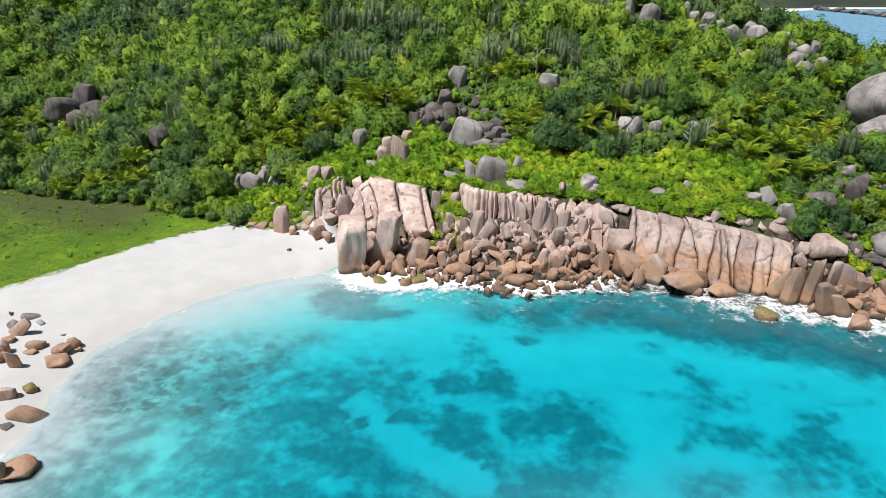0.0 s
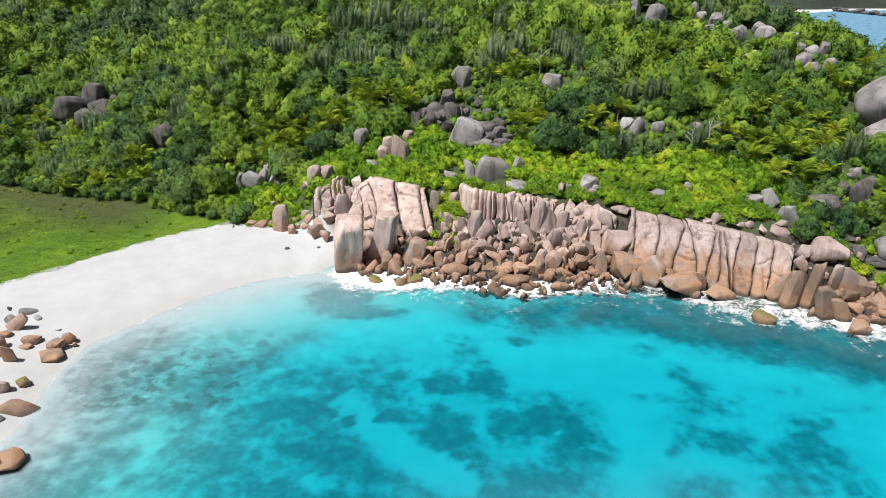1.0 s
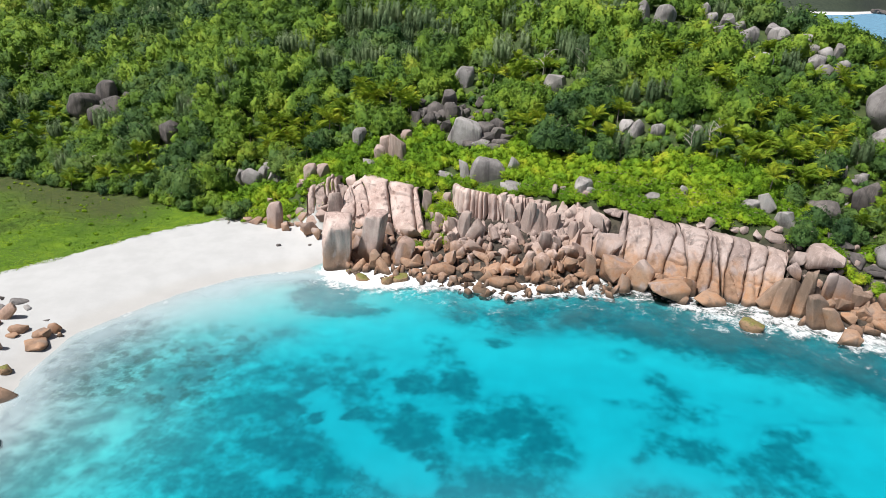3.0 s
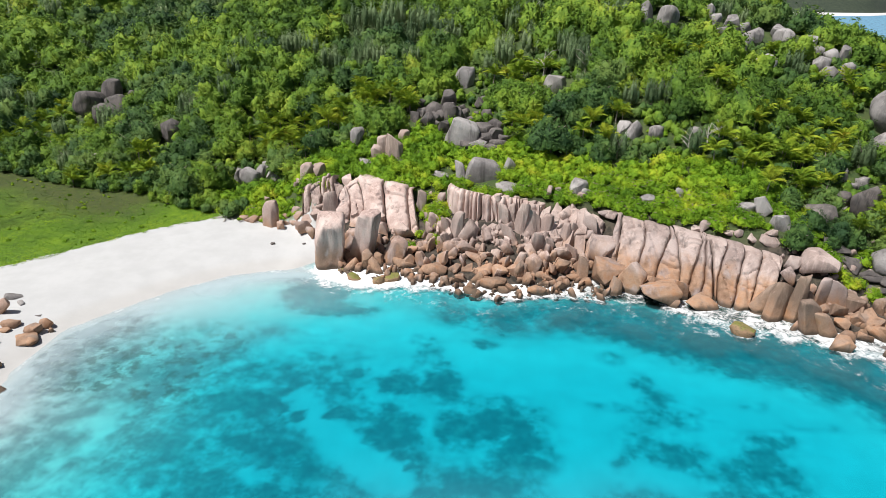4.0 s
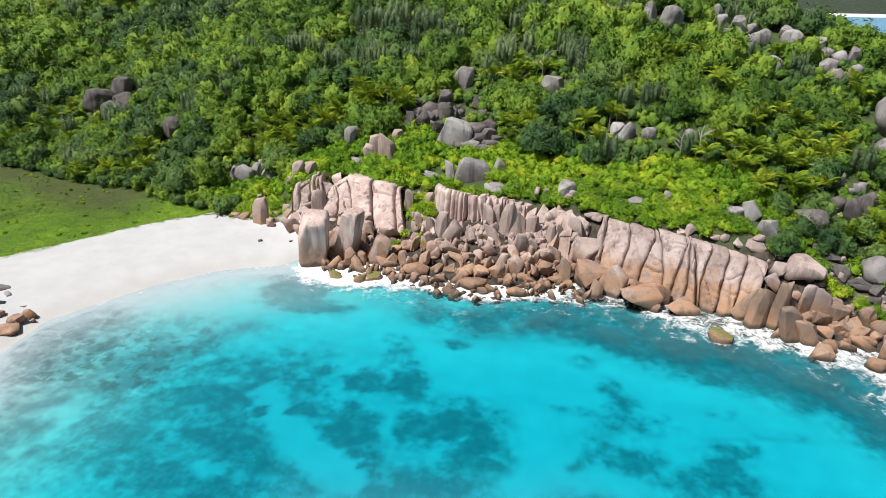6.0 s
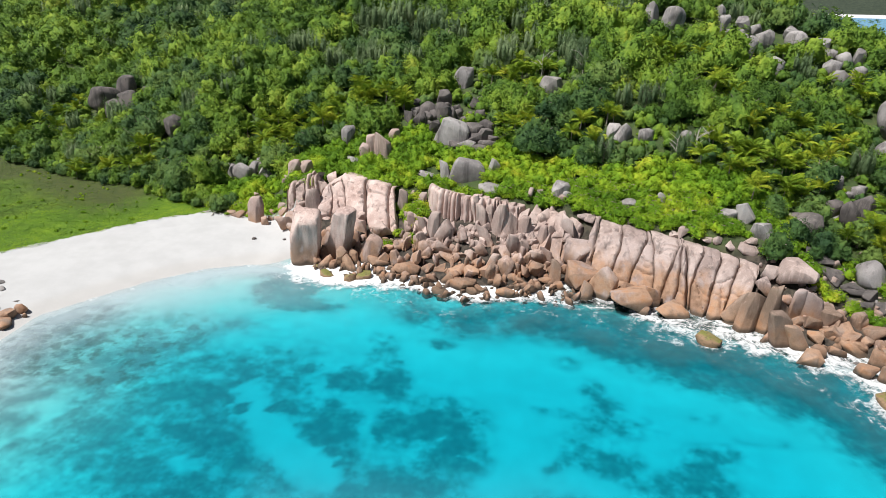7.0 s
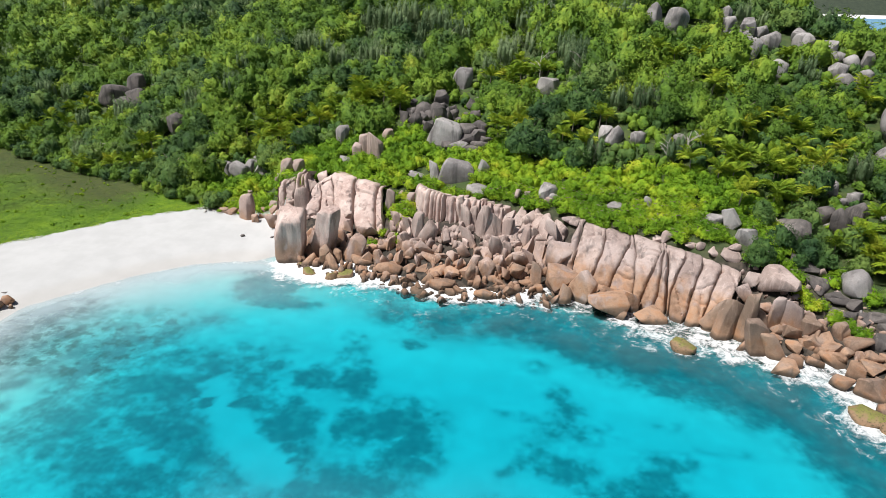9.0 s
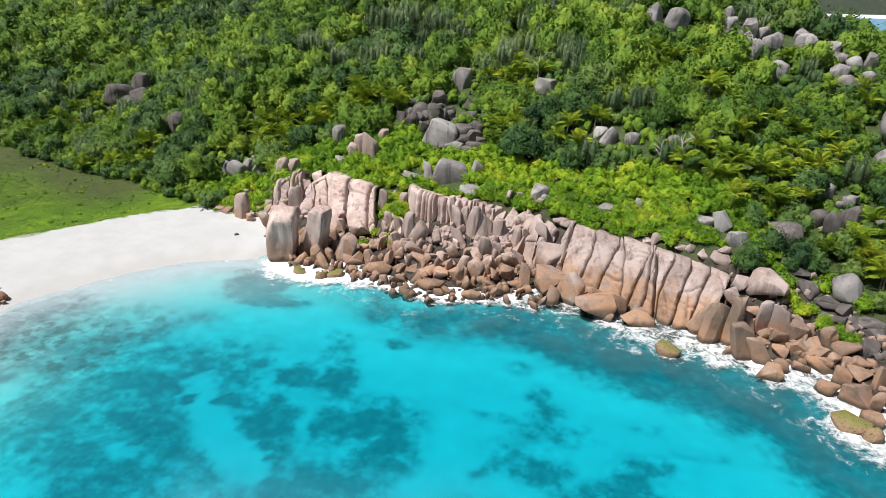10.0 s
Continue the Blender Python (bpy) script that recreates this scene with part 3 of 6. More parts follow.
# ---- boulders ----
def cube_sphere(n):
    """Unit directions over a cube's six faces, welded, with their quads."""
    seen, verts, quads = {}, [], []
    t = np.tan(np.linspace(-1, 1, n + 1) * math.pi / 4)
    for ax in range(3):
        for sgn in (-1, 1):
            ids = np.zeros((n + 1, n + 1), int)
            for i in range(n + 1):
                for j in range(n + 1):
                    p = [0.0, 0.0, 0.0]
                    p[ax], p[(ax + 1) % 3], p[(ax + 2) % 3] = sgn, t[i], t[j]
                    key = tuple(round(c, 5) for c in p)
                    if key not in seen:
                        seen[key] = len(verts)
                        verts.append(p)
                    ids[i, j] = seen[key]
            for i in range(n):
                for j in range(n):
                    q = [ids[i, j], ids[i + 1, j], ids[i + 1, j + 1], ids[i, j + 1]]
                    quads.append(q if sgn > 0 else q[::-1])
    v = np.array(verts)
    return v / np.linalg.norm(v, axis=1)[:, None], np.array(quads)


SPHERES = {n: cube_sphere(n) for n in (2, 16)}


def boulder_points(kind, seed, n, tall):
    """A granite body one metre wide and deep and `tall` metres high about its centre: flat cuts with soft edges, dents and flutes."""
    rng = np.random.default_rng(seed)
    dirs, quads = SPHERES[n]
    e = np.array([0.5, 0.5, 0.5 * tall])
    dirs = dirs * e
    dirs = dirs / np.linalg.norm(dirs, axis=1)[:, None]
    base = np.array([[1, 0, 0], [-1, 0, 0], [0, 1, 0], [0, -1, 0], [0, 0, 1], [0, 0, -1]], float)
    jitter, cuts, lo, hi, soft = {"round": (0.3, 14, 0.56, 0.70, 14.0), "block": (0.20, 9, 0.60, 0.86, 26.0), "slab": (0.14, 9, 0.62, 0.86, 26.0), "fin": (0.10, 8, 0.68, 0.90, 22.0), "fluted": (0.08, 5, 0.78, 0.92, 34.0)}[kind]
    nor = base + rng.normal(0, jitter, (6, 3)) / np.where(base == 0, e[None, :] * 2, 1.0)
    nor /= np.linalg.norm(nor, axis=1)[:, None]
    dist = np.abs(base @ e) * rng.uniform(0.92, 1.0, 6)
    cut = rng.normal(size=(cuts, 3))
    cut[:, 2] = np.abs(cut[:, 2]) * np.where(rng.random(cuts) < 0.8, 1, -1)
    cut /= np.linalg.norm(cut, axis=1)[:, None]
    nor = np.vstack([nor, cut])
    dist = np.concatenate([dist, np.sum(np.abs(cut) * e, 1) * rng.uniform(lo, hi, cuts)])
    if kind == "round":
        nor, dist = cut, np.sqrt(np.sum((cut * e) ** 2, 1)) * rng.uniform(0.80, 1.0, cuts)
        nor = np.vstack([nor, -nor])
        dist = np.concatenate([dist, dist[::-1]])
    dots = np.maximum(dirs @ nor.T, 1e-3)
    r = np.sum((dist[None, :] / dots) ** -soft, axis=1) ** (-1 / soft)
    p = dirs * r[:, None]
    # weathering: broad dents, ledges, then flutes down the sides
    ph = rng.uniform(0, 6.28, 9)
    w = 0.022 * np.sin(5 * p[:, 0] + ph[0] + 3 * p[:, 2]) + 0.022 * np.sin(6 * p[:, 1] + ph[1] - 2 * p[:, 2]) + 0.015 * np.sin(9 * p[:, 2] + ph[2] + 4 * p[:, 0])
    w = w + 0.010 * np.sin(17 * p[:, 0] + ph[3]) * np.sin(15 * p[:, 1] + ph[4]) + 0.010 * np.sin(19 * p[:, 2] + ph[5] + 8 * p[:, 1])
    if kind in ("slab", "fluted", "fin"):
        az = np.arctan2(p[:, 1], p[:, 0]) + 0.25 * np.sin(3 * p[:, 2] + ph[6])
        deep = {"slab": 0.05, "fluted": 0.13, "fin": 0.07}[kind]
        g = np.abs(np.sin((2.5 if kind == "slab" else 4.5) * az + ph[7])) ** 0.6
        w = w - deep * (1 - g) * smooth01(0.52 * tall, 0.42 * tall, np.abs(p[:, 2]))
    p = p * np.stack([1 + w, 1 + w, 1 + 0.4 * w], 1)
    lo, hi = p.min(0), p.max(0)
    return (p - (lo + hi) / 2) / (hi - lo), quads


def broken_rock(kind, seed, tall):
    """A split granite block: the hull of a chipped box, prism or cobble, with worn edges."""
    rng = np.random.default_rng(seed)
    e = np.array([0.5, 0.5, 0.5 * tall])
    pts = []
    if kind == "round":
        for i in range(26):
            d = rng.normal(size=3)
            d /= np.linalg.norm(d)
            pts.append(np.sign(d) * np.abs(d) ** 0.8 * e * rng.uniform(0.9, 1.0))
    elif kind in ("slab", "fluted"):
        n = int(rng.integers(5, 8))
        turn = rng.uniform(0, 6.28)
        tip = rng.uniform(-0.28, 0.28, 2)
        for i in range(n):
            a = turn + 6.283 * (i + rng.uniform(-0.3, 0.3)) / n
            c = np.array([math.cos(a), math.sin(a)])
            c = c / np.max(np.abs(c)) ** 0.6
            top = 0.5 * tall * (1 - 0.42 * (1 + c @ tip / 0.28 * 0.9) * rng.uniform(0.3, 1.0))
            pts.append([*(0.5 * c), -0.5 * tall * rng.uniform(0.9, 1.0)])
            pts.append([*(0.47 * c * rng.uniform(0.9, 1.05)), 0.15 * tall])
            pts.append([*(0.36 * c * rng.uniform(0.75, 1.1) + 0.06 * tip), top])
    else:
        for i in range(12):
            d = rng.normal(size=3)
            d /= np.linalg.norm(d)
            pts.append(np.sign(d) * np.abs(d) ** 0.62 * e * rng.uniform(0.82, 1.0))
    bm = bmesh.new()
    for q in pts:
        bm.verts.new(q)
    hull = bmesh.ops.convex_hull(bm, input=bm.verts)
    bmesh.ops.delete(bm, geom=list({g for g in hull["geom_interior"] + hull["geom_unused"] if isinstance(g, bmesh.types.BMVert)}), context="VERTS")
    bmesh.ops.dissolve_limit(bm, angle_limit=radians(11), verts=bm.verts, edges=bm.edges)
    bmesh.ops.bevel(bm, geom=bm.edges[:], offset=0.04, segments=1, profile=0.5, affect="EDGES", clamp_overlap=True)
    bmesh.ops.triangulate(bm, faces=bm.faces[:])
    long = [e for e in bm.edges if e.calc_length() > 0.45]
    bmesh.ops.subdivide_edges(bm, edges=long, cuts=1, use_grid_fill=False)
    bmesh.ops.triangulate(bm, faces=bm.faces[:])
    ph = rng.uniform(0, 6.28, 6)
    for v in bm.verts:
        x, y, z = v.co
        w = 0.022 * math.sin(6 * x + 4 * z + ph[0]) + 0.022 * math.sin(7 * y - 3 * z + ph[1]) + 0.014 * math.sin(13 * z + 5 * x + ph[2])
        v.co = v.co * (1 + w)
    co = np.array([v.co for v in bm.verts])
    lo, hi = co.min(0), co.max(0)
    for v in bm.verts:
        v.co = Vector((np.array(v.co) - (lo + hi) / 2) / (hi - lo))
    bmesh.ops.recalc_face_normals(bm, faces=bm.faces[:])
    return bm


BOULDERS = {}


def boulder_mesh(kind, v, n, mat, tall=1.0):
    key = (kind, v, n, mat.name, tall)
    if key not in BOULDERS:
        seed = sum(ord(c) for c in kind) * 100 + v * 7 + n
        me = bpy.data.meshes.new("boulder")
        if n == 0:
            bm = broken_rock(kind, seed, tall)
            bm.to_mesh(me)
            bm.free()
        else:
            p, q = boulder_points(kind, seed, n, tall)
            me.from_pydata(p.tolist(), [], q.tolist())
        me.polygons.foreach_set("use_smooth", np.ones(len(me.polygons), bool))
        me.materials.append(mat)
        me.set_sharp_from_angle(angle=radians(50 if n else 28))
        BOULDERS[key] = me
    return BOULDERS[key]


MATS = {"p": GRANITE, "k": GRANITE_PINK, "g": GRANITE_GREY, "d": GRANITE_DARK, "w": GRANITE_WET, "m": MOSSY}
KINDS = {"B": "block", "S": "slab", "R": "round", "F": "fluted", "N": "fin"}
LABELS = {
    "p": "weathered pinkish grey granite boulder with dark rain streaks",
    "k": "rosy pale granite rock with upright cracks",
    "g": "grey granite boulder among green scrub",
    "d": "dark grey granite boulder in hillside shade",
    "w": "rust-brown granite rock wet from the surf",
    "m": "brown tidal rock with green algae on top",
}
rock_count = [0]


def shore_stone(x, y):
    """The eastern rocks: brown by the water, farther up dark stone for tree shade."""
    if x < 51 and y < 74.5:
        return GRANITE
    return GRANITE_DARK if float(coast_distance(np.array([x]), np.array([y]))[0]) > 6.5 else GRANITE_WET



def rock(kind, mat, x, y, z, w, d, h, lean=0.0, turn=None, name="boulder", group="boulders of the shore", parent=None):
    """A boulder with its foot at z; lean is the tilt to the right as seen from the sea."""
    rock_count[0] += 1
    i = rock_count[0]
    n = 16 if kind in "FN" or (kind == "R" and max(w, h) > 5.0) else 0
    me = boulder_mesh(KINDS[kind], (i * 5) % 11, n, GRANITE_PALE if mat == "p" and x < 21 else (shore_stone(x, y) if mat == "p" and x > 47 else MATS[mat]), min((0.6, 1.0, 1.7, 2.6, 4.0), key=lambda a: abs(math.log(a * w / h))))
    ob = new(name, me)
    if x > 60 and 125 < y < 200:
        z = max(z, ground_at(x, y) - 0.2 * h)
    if turn is None:
        turn = (i * 37) % 70 - 35
    ob.matrix_world = pose(x, y, z + h * 0.5, ((i * 13) % 31 - 15) * (0.35 if h > 4 else 1.0), lean + ((i * 29) % 31 - 15) * (0.2 if h > 4 else 0.9), turn) @ Matrix.Diagonal((w, d * (0.75 if kind == "S" else 1.0), h, 1))
    if parent is None:
        tagged(ob, LABELS[mat], "boulder", group)
    else:
        ob.parent = parent
    return ob


rock('S', 'p', -27.7, 86.3, 0.98, 2.6, 2.1, 5.0, 0)
rock('B', 'p', -31.3, 94.1, 2.37, 1.2, 0.9, 1.6, 0)
rock('R', 'g', -36.6, 100.2, 3.34, 3.8, 3.1, 4.1, 0)
rock('R', 'g', -38.8, 100.3, 3.66, 2.0, 1.6, 3.3, 0)
rock('S', 'g', -35.2, 101.1, 3.71, 1.8, 1.5, 4.1, 20)
rock('B', 'g', -35.4, 104.9, 4.95, 2.1, 1.7, 2.2, 0)
rock('B', 'g', -33.4, 101.4, 3.89, 1.8, 1.5, 2.7, 0)
rock('B', 'g', -32.4, 101.1, 3.84, 1.4, 1.1, 2.2, 0)
rock('R', 'g', -41.2, 102.9, 4.80, 1.4, 1.2, 1.6, 0)
rock('B', 'p', -24.0, 94.6, 6.61, 2.6, 2.1, 3.6, 0)
rock('B', 'p', -21.8, 94.9, 7.11, 2.3, 1.8, 3.0, 0)
rock('B', 'p', -25.3, 94.8, 6.27, 1.9, 1.5, 1.0, 0)
rock('B', 'p', -26.1, 94.7, 5.43, 1.0, 0.8, 1.2, 0)
rock('B', 'p', -19.6, 85.7, 3.26, 2.3, 1.8, 1.9, 0)
rock('B', 'p', -21.4, 84.0, 1.21, 2.4, 2.0, 3.0, -10)
rock('B', 'p', -19.9, 82.5, 1.19, 1.5, 1.3, 2.4, 0)
rock('S', 'p', -17.7, 86.5, 3.72, 2.6, 2.1, 4.2, 0)
rock('B', 'p', -16.3, 87.7, 4.74, 1.7, 1.4, 1.9, 0)
rock('B', 'p', -17.5, 90.2, 5.70, 1.5, 1.2, 2.6, 0)
rock('B', 'k', -16.5, 92.5, 6.67, 1.8, 1.5, 2.4, 0)
rock('B', 'p', -21.6, 86.6, 1.3, 2.6, 2.2, 2.2, 10)
rock('B', 'p', -23.4, 88.6, 1.6, 2.4, 2.0, 2.0, -8)
rock('S', 'p', -22.6, 85.2, 0.9, 1.8, 1.5, 1.6, 14)
rock('B', 'p', -24.6, 90.2, 2.2, 2.0, 1.8, 1.6, 0)
rock('B', 'p', -5.5, 82.7, 2.24, 3.0, 2.4, 2.2, 0)
rock('N', 'k', -14.9, 76.3, -1.05, 4.5, 3.7, 8.9, 2)
rock('N', 'k', -10.4, 78.2, -1.00, 3.2, 2.6, 9.4, 14)
rock('B', 'p', -13.2, 82.2, 2.04, 2.0, 1.6, 1.3, 0)
rock('B', 'p', -13.0, 80.0, 0.68, 1.9, 1.6, 2.8, 0)
rock('R', 'w', -9.5, 76.0, -0.53, 2.1, 1.7, 3.5, 0)
rock('S', 'p', -5.8, 78.3, -0.41, 3.2, 2.6, 4.6, 22)
rock('B', 'w', -4.6, 77.8, -0.25, 3.5, 2.9, 1.3, 10)
rock('B', 'p', -9.3, 85.0, 3.46, 1.3, 1.1, 1.7, 0)
rock('B', 'p', -8.5, 83.0, 2.47, 1.5, 1.2, 2.0, 0)
rock('S', 'p', -3.5, 88.5, 4.81, 1.6, 1.3, 3.4, 0)
rock('B', 'p', -25.8, 85.5, 1.27, 1.4, 1.2, 1.6, 0)
rock('B', 'p', -25.5, 87.4, 1.40, 1.2, 1.0, 1.0, 0)
rock('B', 'p', -24.2, 87.1, 1.58, 1.3, 1.1, 1.0, 0)
rock('B', 'p', -26.6, 89.8, 1.63, 1.1, 0.9, 0.9, 0)
rock('B', 'p', -31.4, 87.7, 1.52, 2.3, 1.8, 1.2, 0)
rock('B', 'p', -33.2, 88.4, 1.57, 1.8, 1.5, 0.9, 0)
rock('B', 'p', -30.2, 88.2, 1.49, 1.5, 1.2, 1.0, 0)
rock('B', 'd', -25.1, 80.1, 0.92, 0.7, 0.6, 0.5, 0)
rock('B', 'd', -20.5, 80.9, 0.86, 0.7, 0.6, 0.4, 0)
rock('R', 'm', -13.0, 74.6, -0.32, 1.1, 0.9, 0.6, 0)
rock('R', 'w', -8.2, 77.2, -0.44, 1.3, 1.0, 2.7, 0)
rock('B', 'p', -9.5, 79.9, 0.97, 1.6, 1.3, 1.9, 0)
rock('B', 'w', -12.7, 78.0, -0.12, 1.3, 1.1, 2.0, 0)
rock('B', 'g', -1.2, 96.1, 7.68, 3.3, 2.5, 1.3, 0)
rock('B', 'g', 10.0, 92.8, 7.48, 3.3, 2.1, 1.1, 0)
rock('S', 'p', -3.5, 88.5, 4.78, 1.6, 1.3, 3.4, 0)
rock('S', 'p', 8.4, 85.5, 4.51, 1.5, 1.3, 4.8, 0)
rock('B', 'p', 8.5, 88.6, 6.14, 1.3, 1.1, 2.2, 0)
rock('B', 'p', 9.6, 88.8, 6.11, 1.3, 1.1, 1.9, 0)
rock('B', 'p', 11.3, 88.9, 6.05, 1.5, 1.3, 1.8, 0)
rock('B', 'p', 12.6, 88.6, 5.85, 1.6, 1.3, 1.8, 0)
rock('B', 'p', 13.8, 88.1, 5.64, 1.8, 1.5, 1.9, 0)
rock('B', 'p', 15.1, 87.9, 5.64, 1.5, 1.2, 1.8, 0)
rock('S', 'p', 9.5, 84.1, 4.06, 2.0, 1.6, 4.2, 0)
rock('S', 'p', 10.7, 84.3, 3.88, 1.6, 1.3, 4.3, 0)
rock('S', 'p', 12.2, 83.1, 3.12, 2.1, 1.7, 5.9, 14)
rock('S', 'p', 13.6, 83.4, 3.14, 3.2, 2.6, 4.6, 6)
rock('S', 'p', 15.8, 83.3, 3.34, 2.1, 1.7, 3.9, 0)
rock('B', 'p', 18.7, 85.9, 4.81, 2.6, 2.1, 2.7, 0)
rock('B', 'p', 20.0, 86.2, 5.44, 1.4, 1.2, 1.8, 0)
rock('B', 'p', 19.7, 85.6, 4.97, 3.2, 2.1, 0.9, 0)
rock('S', 'p', 18.6, 82.2, 3.06, 1.4, 1.1, 3.2, 0)
rock('S', 'p', 19.7, 82.9, 3.72, 1.4, 1.1, 2.5, 0)
rock('B', 'p', 17.0, 84.6, 4.37, 1.3, 1.0, 1.8, 0)
rock('B', 'p', 22.5, 83.5, 4.19, 2.7, 2.2, 3.6, 0)
rock('B', 'p', 24.2, 85.7, 6.11, 1.7, 1.4, 1.3, 0)
rock('B', 'p', 25.3, 85.4, 6.18, 2.1, 1.7, 1.2, 0)
rock('B', 'p', 22.3, 83.0, 3.95, 2.4, 1.9, 1.4, -15)
rock('B', 'p', 23.9, 79.7, 1.87, 4.5, 3.7, 4.0, -14)
rock('S', 'p', -1.2, 84.2, 3.07, 1.4, 1.2, 3.0, 0)
rock('S', 'p', 1.1, 82.2, 2.45, 1.8, 1.4, 4.0, 6)
rock('S', 'p', 0.6, 80.6, 1.79, 1.4, 1.1, 2.1, 0)
rock('S', 'p', 2.7, 81.4, 2.10, 2.1, 1.7, 5.5, 8)
rock('B', 'p', -1.2, 81.6, 2.23, 1.4, 1.2, 1.5, 0)
rock('S', 'p', 4.5, 81.4, 2.35, 3.0, 2.5, 4.0, 25)
rock('B', 'p', 4.6, 79.3, 1.56, 3.0, 2.4, 2.3, 20)
rock('B', 'p', 5.5, 78.0, 1.31, 2.6, 2.1, 1.3, 10)
rock('B', 'p', 1.9, 79.5, 1.52, 2.0, 1.7, 1.9, 0)
rock('S', 'p', 10.3, 81.0, 2.63, 1.6, 1.3, 3.8, -32)
rock('B', 'p', 7.5, 82.2, 3.17, 3.4, 2.8, 1.9, -15)
rock('B', 'p', 8.7, 80.8, 2.88, 2.0, 1.7, 0.9, 0)
rock('B', 'p', 9.8, 80.0, 2.62, 2.0, 1.6, 0.7, 0)
rock('S', 'p', 14.5, 80.0, 1.79, 2.0, 1.6, 3.9, 8)
rock('B', 'p', 13.3, 79.0, 1.67, 1.7, 1.4, 2.3, -20)
rock('S', 'p', 16.0, 80.2, 2.09, 1.7, 1.4, 2.7, 15)
rock('B', 'p', 17.4, 82.2, 3.13, 2.0, 1.7, 1.1, 0)
rock('B', 'p', 7.3, 78.4, 1.81, 2.0, 1.6, 1.1, 0)
rock('B', 'p', 8.8, 77.7, 1.46, 1.5, 1.2, 2.0, 0)
rock('B', 'p', 10.0, 77.1, 1.12, 2.0, 1.6, 1.2, -20)
rock('B', 'p', 11.1, 75.7, 0.28, 1.9, 1.6, 2.1, 15)
rock('S', 'p', 12.0, 76.2, 0.31, 1.4, 1.2, 3.6, 16)
rock('S', 'p', 13.7, 76.4, 0.05, 2.6, 2.1, 3.5, 18)
rock('S', 'p', 12.5, 74.9, -0.37, 1.3, 1.1, 3.1, 5)
rock('B', 'p', 15.6, 78.2, 1.02, 2.0, 1.6, 2.2, -20)
rock('S', 'p', 16.8, 78.5, 1.32, 1.1, 0.9, 2.1, 0)
rock('B', 'p', 18.1, 79.7, 1.64, 3.0, 2.4, 1.9, -10)
rock('B', 'w', 18.0, 77.6, 0.45, 2.3, 1.9, 2.1, 0)
rock('S', 'w', 20.7, 76.4, -0.15, 1.7, 1.4, 3.8, 3)
rock('B', 'p', 21.8, 77.3, 0.76, 1.3, 1.1, 2.0, -15)
rock('R', 'w', 0.1, 75.9, -0.29, 3.9, 3.2, 1.8, 5)
rock('B', 'w', 3.0, 76.2, 0.13, 2.0, 1.6, 1.4, 0)
rock('B', 'w', 4.8, 76.3, 0.45, 2.3, 1.9, 0.9, 0)
rock('B', 'p', 7.1, 75.9, 0.30, 3.2, 2.6, 1.4, -10)
rock('B', 'p', 9.3, 75.2, 0.33, 2.2, 1.8, 1.7, 0)
rock('R', 'w', 8.6, 72.8, -0.32, 3.7, 3.0, 1.8, -20)
rock('R', 'w', 9.8, 71.4, -0.30, 1.9, 1.5, 1.0, 0)
rock('R', 'w', 5.6, 70.7, -0.24, 2.2, 1.8, 0.8, 0)
rock('R', 'w', 14.3, 71.7, -0.28, 2.7, 2.2, 1.4, 0)
rock('B', 'w', 16.2, 75.3, -0.29, 1.9, 1.6, 1.7, 0)
rock('B', 'w', 19.3, 76.1, -0.28, 1.9, 1.6, 1.4, 0)
rock('B', 'w', 14.8, 75.9, 0.30, 1.3, 1.1, 1.2, 0)
rock('B', 'w', -4.0, 77.8, -0.08, 2.0, 1.7, 1.9, 0)
rock('S', 'p', -2.1, 77.6, 0.19, 1.7, 1.4, 2.3, -10)
rock('B', 'p', -2.4, 80.4, 1.52, 2.1, 1.7, 1.1, 0)
rock('B', 'p', -3.5, 79.7, 1.07, 1.7, 1.4, 1.2, 0)
rock('B', 'p', 23.9, 75.9, -0.57, 4.8, 3.9, 4.0, 25)
rock('S', 'w', 25.2, 75.4, -0.19, 2.6, 2.1, 3.1, 28)
rock('S', 'p', 26.9, 74.1, -0.70, 3.6, 3.0, 4.8, 26)
rock('S', 'w', 24.8, 73.1, -0.40, 1.9, 1.5, 2.8, 22)
rock('S', 'w', 29.3, 73.5, -0.39, 1.4, 1.1, 2.8, 20)
rock('B', 'p', 30.0, 71.7, -0.39, 5.2, 4.0, 3.2, -10)
rock('B', 'w', 31.7, 70.6, -0.31, 1.7, 1.4, 1.6, 0)
rock('S', 'p', 33.0, 72.6, -0.22, 2.2, 1.8, 3.1, -10)
rock('B', 'p', 30.1, 74.5, 0.61, 2.2, 1.8, 1.5, 0)
rock('B', 'w', 35.2, 71.3, -0.32, 4.4, 3.6, 1.5, 0)
rock('S', 'w', 42.6, 69.7, -0.18, 2.0, 1.6, 5.1, 28)
rock('S', 'w', 43.7, 69.0, -0.69, 3.0, 2.6, 5.6, 10)
rock('S', 'w', 45.3, 68.2, -0.65, 1.8, 1.5, 7.2, 4)
rock('S', 'w', 45.9, 65.9, -0.73, 2.7, 2.2, 5.3, -18)
rock('S', 'w', 47.5, 65.4, -0.53, 2.0, 1.6, 3.9, -22)
rock('S', 'w', 46.9, 68.7, 0.61, 1.4, 1.2, 3.8, 0)
rock('B', 'p', 47.8, 71.2, 2.49, 1.6, 1.3, 1.5, 0)
rock('S', 'p', 48.7, 69.7, 1.29, 2.3, 1.9, 4.3, 0)
rock('S', 'p', 50.2, 69.6, 1.34, 2.7, 2.2, 4.2, -6)
rock('B', 'p', 46.9, 74.2, 4.22, 2.2, 1.8, 2.3, -15)
rock('B', 'p', 45.5, 72.5, 3.16, 2.0, 1.6, 2.3, 0)
